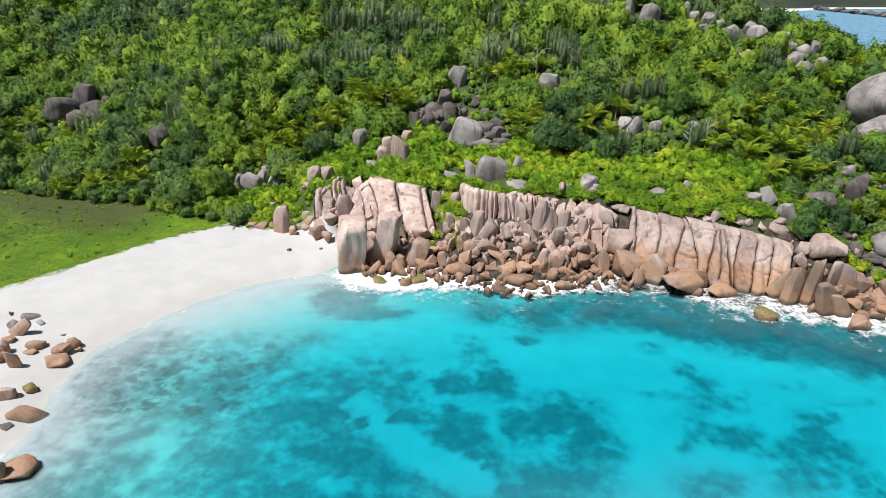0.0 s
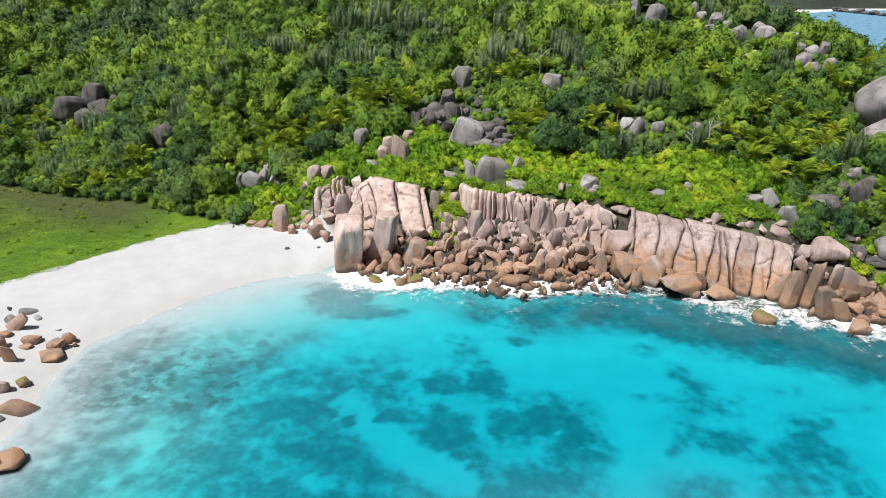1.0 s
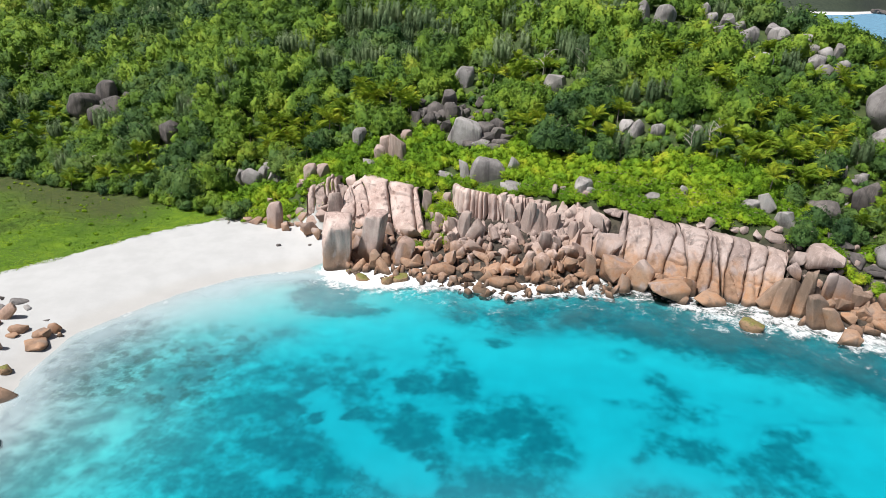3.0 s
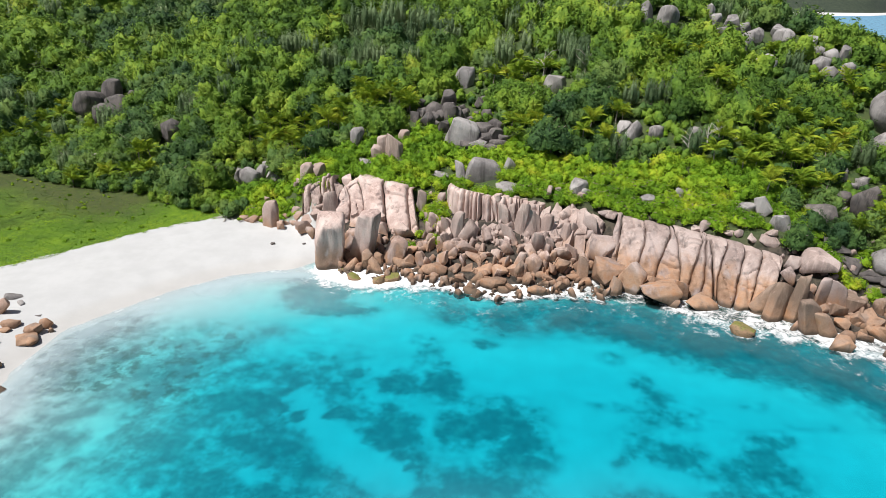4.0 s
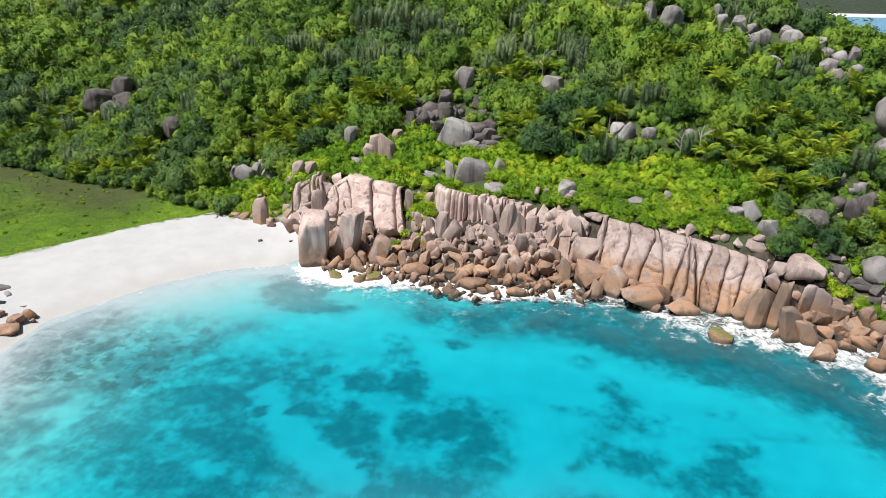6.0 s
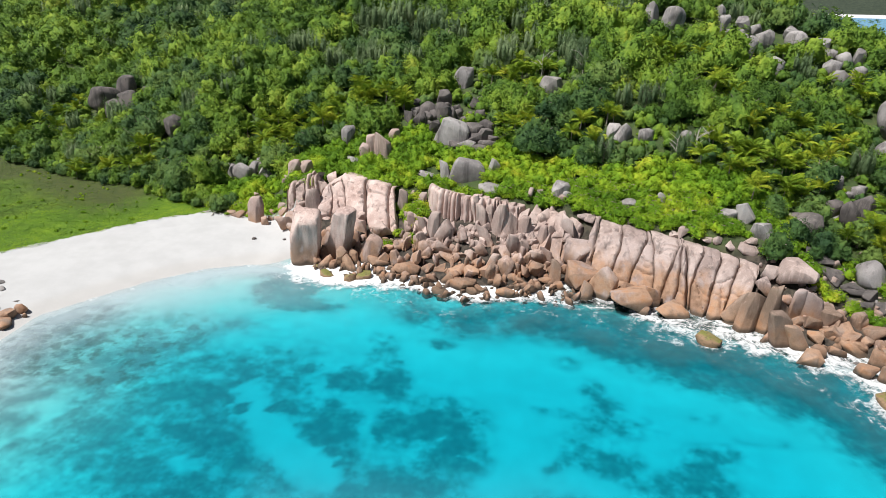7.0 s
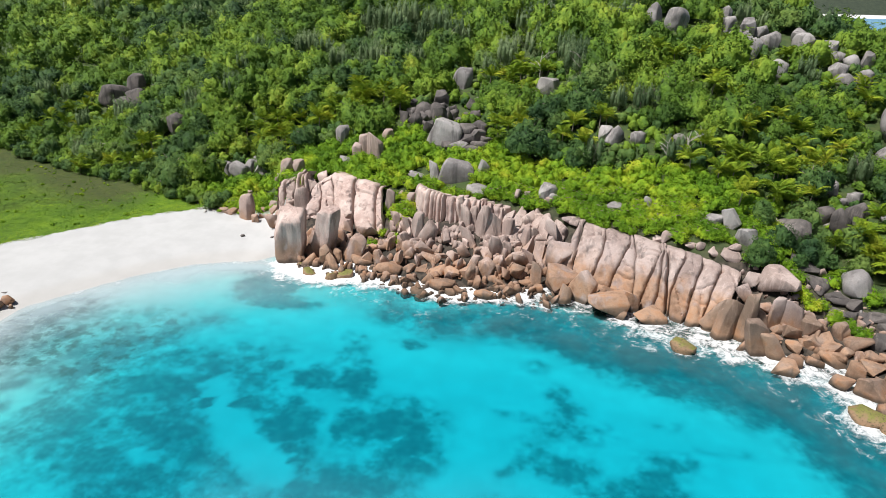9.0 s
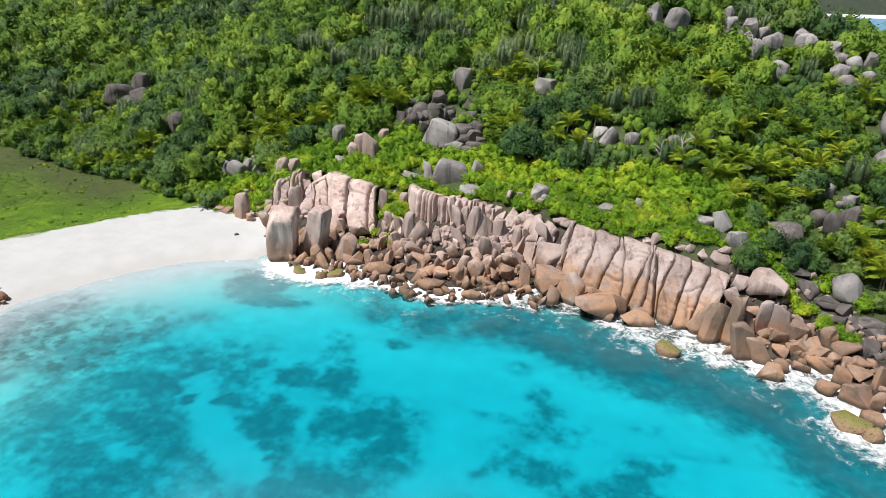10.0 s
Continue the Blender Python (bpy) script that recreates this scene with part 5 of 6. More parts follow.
def slab_face(label, foot, head, back, cracks, mat, seed, bulge=0.6, loose=0.25, wide=0.115, facet=0.12, cell=2.4, nv=64):
    """A rock face of great slabs side by side: each runs from the foot line over a rounded rim and back into the slope; a crack is given by its place along the face at foot, middle and rim, and by its depth."""
    r = np.random.default_rng(seed)
    foot, head = np.array(foot, float), np.array(head, float)
    k = np.linspace(0, 1, len(foot))
    length = np.linalg.norm(head[-1] - head[0])
    base = new("granite_outcrop")
    base.location = Vector(foot.mean(0))
    tagged(base, label, "rock outcrop")
    cracks = [(-0.01, -0.01, -0.01, 1.6)] + list(cracks) + [(1.01, 1.01, 1.01, 1.6)]
    count = int(length * 11 / cell ** 2) + 4
    ca, cu = r.uniform(-1, length + 1, count), r.uniform(foot[:, 2].min() - 1, head[:, 2].max() + 1, count)
    co, cx, cz = r.uniform(-1, 1, count), r.uniform(-0.5, 0.5, count), r.uniform(-0.35, 0.35, count)
    v = np.concatenate([np.linspace(0, 1, nv), np.linspace(1.03, 1.5, 18)])[:, None]
    w = np.clip(v, 0, 1)

    def line(c):
        a, b, d = c[:3]
        m = 4 * b - a - d
        wav = 0.003 * np.sin(9 * v + 40 * b) + 0.002 * np.sin(23 * v + 70 * a)
        return a * (1 - w) ** 2 + m / 2 * 2 * w * (1 - w) + d * w ** 2 + wav

    for c0, c1 in zip(cracks[:-1], cracks[1:]):
        u0, u1 = line(c0), np.maximum(line(c1), line(c0) + 0.012)
        cols = max(12, int((c1[1] - c0[1]) * length / 0.16))
        q = np.linspace(0, 1, cols)[None, :]
        q = 0.5 - 0.5 * np.cos(math.pi * q) * (0.55 + 0.45 * np.abs(np.cos(math.pi * q)))
        u = u0 + (u1 - u0) * q
        lo = np.stack([np.interp(u, k, foot[:, i]) for i in range(3)], -1)
        hi = np.stack([np.interp(u, k, head[:, i]) for i in range(3)], -1)
        lo[..., 2] -= 1.2
        s, t = np.clip(v, 0, 1)[..., None], np.clip((v - 1) / 0.5, 0, 1)[..., None]
        far = hi + np.array([0.3, back, -0.9])
        p = lo + (hi - lo) * s + (far - hi) * t
        bend = np.clip((v[..., None] - 0.86) / 0.30, 0, 1)
        a, b = lo + (hi - lo) * 0.86, hi + (far - hi) * 0.32
        p = np.where((v[..., None] > 0.86) & (v[..., None] < 1.16), a * (1 - bend) ** 2 + hi * 2 * bend * (1 - bend) + b * bend ** 2, p)
        span = np.maximum((u1 - u0) * length, 0.15)
        e0, e1 = q * span, (1 - q) * span
        face = 0.15 + 0.85 * smooth01(1.2, 0.95, v)
        push = bulge * np.sin(math.pi * np.clip(v, 0, 1)) + r.uniform(-loose, loose) + r.uniform(-0.5, 0.5) * loose * (2 * q - 1) + r.uniform(-0.3, 0.3) * loose * (2 * v - 1)
        push = push + 0.045 * span ** 0.5 * np.sin(math.pi * q)
        push = push - face * (c0[3] * np.exp(-(e0 / wide) ** 1.3) + c1[3] * np.exp(-(e1 / wide) ** 1.3))
        for n in range(int(r.integers(1, 4))):
            # a cross break, and the step below it
            vc, tilt = r.uniform(0.12, 0.95), r.uniform(-0.18, 0.18)
            x = (v - vc - tilt * (q - 0.5)) + 0.03 * np.sin(5 * q + 9 * vc)
            push = push - r.uniform(0.1, 0.35) * np.exp(-(x / 0.018) ** 2) * face + r.uniform(-0.16, 0.16) * smooth01(-0.02, 0.02, x) * face
        al, up = u * length, p[..., 2]
        # broken facets, each with an own tilt
        ja, ju = al + 0.5 * (vnoise(al, up, 0.9, seed + 7) - 0.5), up + 0.5 * (vnoise(al, up, 0.9, seed + 8) - 0.5)
        near = np.argmin((ja[..., None] - ca) ** 2 + 0.7 * (ju[..., None] - cu) ** 2, axis=-1)
        push = push + facet * (co[near] + cx[near] * (al - ca[near]) + cz[near] * (up - cu[near])) * face
        push = push + 0.15 * (vnoise(al * 1.3, up * 0.7, 2.0, seed + 2) - 0.5) + 0.12 * (vnoise(al * 1.6, up * 0.8 + p[..., 1] * 0.5, 0.8, seed + 3) - 0.5)
        groove = np.abs(vnoise(al + 0.5 * up, up * 0.25, 1.1, seed + 5) - 0.5)
        push = push - 0.22 * np.exp(-(groove / 0.05) ** 2) * face
        nrm = np.cross(np.gradient(p, axis=1), np.gradient(p, axis=0))
        nrm /= np.linalg.norm(nrm, axis=-1)[..., None] + 1e-9
        nrm = nrm * np.where(nrm[..., 1:2] - nrm[..., 2:3] > 0, -1, 1)
        p = p + nrm * push[..., None] - np.array(base.location)
        m, n = p.shape[:2]
        idx = np.arange(m * n).reshape(m, n)
        quads = np.stack([idx[:-1, :-1], idx[:-1, 1:], idx[1:, 1:], idx[1:, :-1]], -1).reshape(-1, 4)
        ob = link_mesh("slab", p.reshape(-1, 3), quads, [mat], True, base)
        ob.data.set_sharp_from_angle(angle=radians(50))
    return base


slab_face("huge slanting pinkish granite face with leaning cracks above the surf",
          [(23.0, 75.6, -0.5), (27.6, 74.2, -0.5), (32.8, 72.6, -0.5), (37.2, 71.2, -0.5), (40.2, 69.6, -0.5), (42.4, 68.6, -0.5)],
          [(25.9, 83.1, 7.6), (29.5, 81.5, 7.5), (33.0, 79.8, 7.25), (37.0, 77.8, 7.1), (41.2, 76.2, 6.6), (45.6, 74.4, 5.9)], 4.5,
          [(0.09, 0.06, 0.035, 0.6), (0.145, 0.20, 0.205, 0.8), (0.265, 0.315, 0.385, 0.75), (0.395, 0.43, 0.405, 0.5), (0.435, 0.505, 0.575, 0.7), (0.515, 0.565, 0.59, 0.7),
           (0.595, 0.615, 0.605, 1.5), (0.63, 0.65, 0.72, 0.7), (0.72, 0.77, 0.81, 0.8), (0.85, 0.875, 0.91, 0.8)], GRANITE, 41, 0.9)
slab_face("rosy pale granite cliff split by one black upright crack",
          [(-17.0, 84.5, 3.6), (-12.5, 83.5, 2.9), (-7.6, 82.6, 2.5), (-2.9, 83.0, 3.4)],
          [(-16.7, 88.5, 7.6), (-14.5, 91.2, 9.2), (-10.0, 90.6, 8.4), (-5.2, 89.4, 8.1)], 4.5,
          [(0.16, 0.22, 0.12, 0.6), (0.30, 0.40, 0.33, 0.4), (0.66, 0.655, 0.655, 2.0), (0.90, 0.92, 0.94, 1.1)], GRANITE_PINK, 7, 0.6, 0.22, 0.09, 0.22, 2.0)
slab_face("tall weathered granite towers above the beach",
          [(-22.6, 86.3, 2.6), (-19.0, 86.0, 2.6), (-16.6, 85.6, 2.6)],
          [(-23.1, 89.5, 7.5), (-20.8, 90.0, 8.7), (-18.3, 90.3, 9.5)], 3.0,
          [(0.24, 0.22, 0.22, 0.7), (0.55, 0.56, 0.58, 1.4), (0.70, 0.72, 0.72, 1.2), (0.86, 0.85, 0.84, 0.9)], GRANITE_PALE, 12, 0.3, 0.3, 0.10, 0.14, 2.4)
cliff("rosy flat-topped granite ledge with deep upright flutes", [(0.7, 89.0, 4.4), (2.4, 86.6, 4.3), (5.2, 85.2, 4.2), (7.9, 84.6, 4.0), (12.1, 85.0, 4.2), (15.6, 84.6, 4.4)], [(0.7, 90.2, 8.9), (2.4, 87.5, 8.9), (5.1, 86.2, 8.8), (7.7, 85.6, 8.6), (11.9, 86.0, 8.2), (15.5, 85.5, 7.6)], 5.5,
      [(0.46, 0.06, 0.12, 1.0), (0.60, -0.04, 0.12, 1.0), (0.70, 0.05, 0.12, 0.9), (0.80, 0.02, 0.12, 0.9), (0.90, -0.06, 0.12, 0.9)], 17, 1.0, GRANITE_PINK, 23, 0.2)
rock_face("upright split granite blocks in the rock fall", (11.5, 80.5, 1.6), (22.0, 79.6, 1.6), (12.5, 87.5, 7.0), (23.0, 85.5, 7.0), 8, 1.35, 3.0, "slab", GRANITE_PALE, 31, 0.3, 26.0)

# loose stones that fill the gaps of the rock fall; the many lesser ones are one heap
LESSER = []


def rubble(count, keep, x0, x1, d0, d1, lo, hi, mats, seed):
    r = np.random.default_rng(seed)
    made = 0
    while made < count:
        x, y = r.uniform(x0, x1), r.uniform(48, 96)
        d = float(coast_distance(np.array([x]), np.array([y]))[0])
        if not d0 < d < d1 or (-16 < x < -3 and d > 8) or (0 < x < 16 and y > 83.5):
            continue
        w = lo + (hi - lo) * r.random() ** 1.8
        h = w * (r.uniform(0.5, 1.7) if x < 46 else r.uniform(0.45, 0.9))
        mat = mats[int(r.integers(len(mats)))]
        if d < 4 and r.random() < 0.6:
            mat = "w"
        z = max(ground_at(x, y), -0.5)
        kind, deep, lean, turn = "SSBS"[int(r.integers(4))], w * r.uniform(0.35, 0.9), r.uniform(-55, 55), r.uniform(-90, 90)
        if made < keep:
            rock(kind, mat, x, y, z - 0.15 * h, w, deep, h, lean, turn, "stone", "loose stones of the rock fall")
        else:
            me = boulder_mesh(KINDS[kind], made % 11, 0, GRANITE, 1.0)
            p = np.empty(len(me.vertices) * 3)
            me.vertices.foreach_get("co", p)
            p = p.reshape(-1, 3)
            q = np.empty(len(me.polygons) * 3, int)
            me.polygons.foreach_get("vertices", q)
            q = q.reshape(-1, 3)
            m = np.array((pose(0, 0, 0, 0, lean, turn) @ Matrix.Diagonal((w * 0.75, deep * 0.75, h * 0.75, 1))).to_3x3())
            LESSER.append((p @ m.T + [x, y, z + 0.25 * h], q))
        made += 1


rubble(460, 115, -15, 24, 0.0, 12, 0.6, 2.1, "ppppk", 5)
rubble(120, 32, -20, 22, 9, 18, 0.7, 2.0, "ppk", 6)
rubble(170, 42, -13, 24, -1.9, 2.2, 0.7, 1.9, "wwp", 9)
rubble(300, 74, 45, 72, -0.3, 11, 0.6, 1.7, "wwdp", 7)
rubble(150, 34, 50, 76, 7, 22, 0.7, 2.2, "ddg", 8)
r = np.random.default_rng(77)
for i in range(34):
    # the dark boulder gully, and the broken crags in the wood
    cx, cy, sx, sy = ((1.0, 117.0, 4.5, 5.0), (1.0, 117.0, 4.5, 5.0), (-84.0, 139.0, 6.0, 4.0), (63.0, 92.0, 5.0, 6.0))[i % 4]
    x, y = r.normal(cx, sx * 0.6), r.normal(cy, sy * 0.6)
    w = r.uniform(0.9, 2.4)
    rock("RBR"[i % 3], "dddg"[i % 4], x, y, ground_at(x, y) - 0.2, w, w * 0.9, w * r.uniform(0.7, 1.2), r.uniform(-30, 30), r.uniform(-90, 90), "boulder", "boulders of the hillside")
vs, fs, off = [], [], 0
for v, f in LESSER:
    vs.append(v)
    fs.append(f + off)
    off += len(v)
tagged(link_mesh("stones", np.vstack(vs), np.vstack(fs), [GRANITE_PALE], False), "heap of small broken granite stones between the boulders", "stones", kind="stuff")

# ---- plants ----
def leaf_tris(p, nrm, size, rng):
    """A leaf blade of one triangle at every point, for plants farther off."""
    n = len(p)
    a = rng.normal(size=(n, 3))
    a -= nrm * np.sum(a * nrm, 1)[:, None]
    a /= np.linalg.norm(a, axis=1)[:, None] + 1e-9
    b = np.cross(nrm, a)
    s = size * rng.uniform(0.6, 1.35, n)[:, None]
    v = np.stack([p - a * s * 0.9 + b * s * 0.55, p - a * s * 0.9 - b * s * 0.55, p + a * s * 1.15 - nrm * s * 0.25], 1)
    return v.reshape(-1, 3), np.arange(3 * n).reshape(n, 3)


def ico(level):
    bm = bmesh.new()
    bmesh.ops.create_icosphere(bm, subdivisions=level, radius=1.0)
    v = np.array([tuple(q.co) for q in bm.verts])
    f = np.array([[q.index for q in face.verts] for face in bm.faces])
    bm.free()
    return v, f


ICO = {1: ico(1), 2: ico(2), 3: ico(3)}


def crown_cloud(rng, width, height, domes, leaves, size, level=3):
    """A few leafy domes grown into one another, knobbly with clusters of leaves, and sprays of leaves standing out of them; the origin is at the crown's foot."""
    c = []
    for i in range(domes):
        a, q = 2.4 * i + rng.uniform(-0.5, 0.5), math.sqrt((i + 0.4) / domes) * rng.uniform(0.8, 1.1)
        r = width * rng.uniform(0.24, 0.33) * (1.15 if i == 0 else 1.0) * (4 / domes) ** 0.3
        c.append((0.30 * width * q * math.cos(a), 0.30 * width * q * math.sin(a), height * (0.40 - 0.16 * q * q + rng.uniform(-0.08, 0.08)), r))
    c = np.array(c)
    squash = np.array([1, 1, height * 0.58 / (0.30 * width)]) ** np.array([1, 1, 0.75])
    bv, bf = ICO[level]
    bf = bf[np.max(bv[bf][:, :, 2], axis=1) > -0.25]
    vs, fs, off = [], [], 0
    for x, y, z, r in c:
        ph = rng.uniform(0, 6.28, 4)
        lump = 0.09 * np.sin(5 * bv[:, 0] + ph[0]) * np.sin(5 * bv[:, 1] + ph[1]) + 0.07 * np.sin(9 * bv[:, 0] + 4 * bv[:, 2] + ph[2]) * np.sin(8 * bv[:, 1] + ph[3])
        p = bv * ((0.86 if level > 2 else 0.80) + lump[:, None] + rng.uniform(-0.36, 0.10, (len(bv), 1))) * squash * r + [x, y, z]
        vs.append(p)
        fs.append(bf + off)
        off += len(p)
    tufts = max(12, leaves // 5)
    kt = rng.choice(domes, tufts, p=c[:, 3] ** 2 / np.sum(c[:, 3] ** 2))
    dt = rng.normal(size=(tufts, 3))
    dt[:, 2] = np.abs(dt[:, 2]) - 0.3
    dt /= np.linalg.norm(dt, axis=1)[:, None]
    tip = c[kt, :3] + dt * squash * (c[kt, 3] * rng.uniform(0.88, 1.10, tufts))[:, None]
    k = rng.integers(0, tufts, leaves)
    p = tip[k] + rng.normal(size=(leaves, 3)) * size * [1.3, 1.3, 0.7]
    d = p - c[kt[k], :3]
    d /= np.linalg.norm(d, axis=1)[:, None] + 1e-9
    nrm = 0.9 * d + rng.normal(0, 0.35, d.shape) + [0, 0, 0.3]
    nrm /= np.linalg.norm(nrm, axis=1)[:, None]
    v, f = leaf_tris(p, nrm, size, rng)
    return np.vstack(vs + [v]), np.vstack(fs + [f + off])


def needle_cloud(rng, width, height, leaves, size, level=2):
    """A feathery, upright, grey-green crown of several slender tops."""
    tops = 9
    ang = 2.4 * np.arange(tops) + rng.uniform(-0.4, 0.4, tops)
    rad = np.sqrt((np.arange(tops) + 0.4) / tops) * 0.34 * width
    hs = height * rng.uniform(0.65, 1.0, tops)
    bv, bf = ICO[level]
    vs, fs, off = [], [], 0
    for i in range(tops):
        p = bv * (1 + rng.uniform(-0.25, 0.1, (len(bv), 1))) * [0.09 * width, 0.09 * width, 0.36 * hs[i]] + [math.cos(ang[i]) * rad[i], math.sin(ang[i]) * rad[i], 0.52 * hs[i]]
        vs.append(p)
        fs.append(bf + off)
        off += len(p)
    k = rng.integers(0, tops, leaves)
    t = rng.uniform(0.10, 1.0, leaves)
    spread = (0.20 * width * np.sqrt(np.maximum(0.02, 1 - (2 * t - 0.9) ** 2))) * rng.uniform(0.45, 1.2, leaves)
    a = rng.uniform(0, 6.283, leaves)
    p = np.stack([np.cos(ang[k]) * rad[k] + np.cos(a) * spread, np.sin(ang[k]) * rad[k] + np.sin(a) * spread, hs[k] * t], 1)
    d = np.stack([np.cos(a), np.sin(a), 0 * a], 1)
    up = d * 0.85 + [0, 0, 0.5] + rng.normal(0, 0.32, (leaves, 3))
    up /= np.linalg.norm(up, axis=1)[:, None]
    side = np.cross(d, up)
    s = size * rng.uniform(0.7, 1.5, leaves)[:, None]
    v = np.stack([p - up * s + side * s * 0.26, p - up * s - side * s * 0.26, p + up * s], 1).reshape(-1, 3)
    return np.vstack(vs + [v]), np.vstack(fs + [np.arange(3 * leaves).reshape(leaves, 3) + off])


def tube(points, radii, sides=6):
    """A tapered tube along a bent line."""
    pts = [Vector(p) for p in points]
    v, f = [], []
    for i, p in enumerate(pts):
        d = (pts[min(i + 1, len(pts) - 1)] - pts[max(i - 1, 0)]).normalized()
        a = d.orthogonal().normalized()
        b = d.cross(a)
        for j in range(sides):
            w = 2 * math.pi * j / sides
            v.append(p + (a * math.cos(w) + b * math.sin(w)) * radii[i])
    for i in range(len(pts) - 1):
        for j in range(sides):
            f.append((i * sides + j, i * sides + (j + 1) % sides, (i + 1) * sides + (j + 1) % sides, (i + 1) * sides + j))
    return np.array([tuple(p) for p in v]), np.array(f)


def joined(pieces):
    vs, fs, off = [], [], 0
    for v, f in [q[:2] for q in pieces]:
        vs.append(v)
        fs.append(f + off)
        off += len(v)
    return np.vstack(vs), np.vstack(fs)


def trunk_points(rng, height, spread, limbs=4):
    fork = Vector((rng.uniform(-0.2, 0.2), rng.uniform(-0.2, 0.2), height * 0.4))
    out = [tube([(0, 0, -0.6), (0.05, 0, height * 0.2), fork], [0.22, 0.17, 0.13])]
    for i in range(limbs):
        a = 6.283 * i / limbs + rng.uniform(-0.4, 0.4)
        tip = Vector((math.cos(a) * spread, math.sin(a) * spread, height * rng.uniform(0.6, 0.85)))
        mid = fork.lerp(tip, 0.5) + Vector((0, 0, 0.25))
        out.append(tube([fork, mid, tip], [0.10, 0.07, 0.03], 5))
    return joined(out)


# how each kind of tree is made: leaf material, crown width, height, lobes, leaves, leaf size
TREES = {
    "broad": (LEAF, [(5.4, 4.9, 4, 1650, 0.14), (6.6, 5.6, 5, 2100, 0.145), (4.4, 4.3, 3, 1150, 0.135), (5.8, 4.5, 5, 1700, 0.14)]),
    "dark": (LEAF_DARK, [(5.6, 4.6, 5, 1650, 0.14), (6.4, 5.0, 6, 2000, 0.145), (4.6, 4.0, 3, 1150, 0.135)]),
    "needle": (LEAF_GREY, [(4.4, 5.2, 0, 1900, 0.18), (3.8, 4.6, 0, 1600, 0.18), (5.0, 5.8, 0, 2100, 0.19)]),
    "scrub": (LEAF_SCRUB, [(2.6, 1.5, 4, 650, 0.105), (3.2, 1.7, 5, 850, 0.11), (2.0, 1.2, 3, 460, 0.105)]),
}
SHAPES, FAR_SHAPES = {}, {}
for kind, (mat, rows) in TREES.items():
    SHAPES[kind], FAR_SHAPES[kind] = [], []
    for i, (w, h, lobes, leaves, size) in enumerate(rows):
        rng = np.random.default_rng(900 + 17 * i + len(kind))
        SHAPES[kind].append(needle_cloud(rng, w, h, leaves, size) if kind == "needle" else crown_cloud(rng, w, h, lobes, leaves, size, 2 if kind == "scrub" else 3))
        for share_of, grow in ((0.33, 1.5), (0.24, 1.9)):
            few = int(leaves * (share_of if kind != "scrub" else 0.36))
            FAR_SHAPES[kind].append(needle_cloud(rng, w, h, few, size * grow, 1) if kind == "needle" else crown_cloud(rng, w, h, max(2, int(lobes * (0.8 if grow < 1.5 else 0.6))), few, size * (grow if kind != "scrub" else 1.2), 3 if kind != "scrub" and grow < 2 else 2))
LABEL = {
    "broad": "broad-leaved evergreen tree with a dense bright green crown",
    "dark": "dark green broad-leaved tree with a layered crown",
    "needle": "feathery grey-green tree with upright twigs",
    "scrub": "low bright green coastal shrub over the granite",
}
CROWN, TRUNK = {}, {}


def tree(kind, v, x, y, scale, turn):
    """A tree of its own: an Empty at its foot with trunk and crown."""
    name = {"broad": "broadleaf_tree", "dark": "broadleaf_tree", "needle": "casuarina_tree", "scrub": "shrub"}[kind]
    base = new(name)
    base.matrix_world = pose(x, y, ground_at(x, y), 0, 0, turn) @ Matrix.Scale(scale, 4)
    tagged(base, LABEL[kind], "shrub" if kind == "scrub" else "tree", {"scrub": "shrubs above the rocks"}.get(kind, "trees of the hillside"))
    if (kind, v) not in CROWN:
        cv, cf = SHAPES[kind][v]
        ob = link_mesh("crown", cv, cf, [TREES[kind][0]], True, base)
        CROWN[kind, v] = ob.data
        w, h = TREES[kind][1][v][:2]
        rng = np.random.default_rng(77 + v)
        tk = link_mesh("trunk", *trunk_points(rng, h, 0.28 * w), [BARK], True, base)
        TRUNK[kind, v] = tk.data
    else:
        share("crown", CROWN[kind, v], base)
        share("trunk", TRUNK[kind, v], base)
    return base


# palms
def frond_points(rng, length, lift):
    """A feathered palm leaf: an arched rib with two rows of hanging leaflets."""
    n = 19
    t = np.linspace(0, 1, n)
    rib = np.stack([length * (t - 0.12 * t ** 2), 0 * t, lift * t - (0.62 * length + 0.3 * lift) * t ** 2.2 * 0.75], 1)
    v, f = [], []
    for i in range(1, n):
        span = length * 0.26 * math.sin(math.pi * (0.12 + 0.83 * t[i]))
        for side in (-1, 1):
            a = rib[i]
            tip = a + np.array([0.35 * span, side * span, -0.35 * span + rng.uniform(-0.08, 0.08)])
            wv = np.array([length / n * 0.5, 0, 0.02])
            mid = a * 0.55 + tip * 0.45 + [0, 0, 0.08 * span]
            k = len(v)
            v += [a, mid + wv, tip, mid - wv]
            f += [(k, k + 1, k + 2, k + 3)]
    tv, tf = tube([tuple(p) for p in rib[::4]], [0.05, 0.04, 0.03, 0.02, 0.01], 3)
    return np.array(v), f, tv, tf


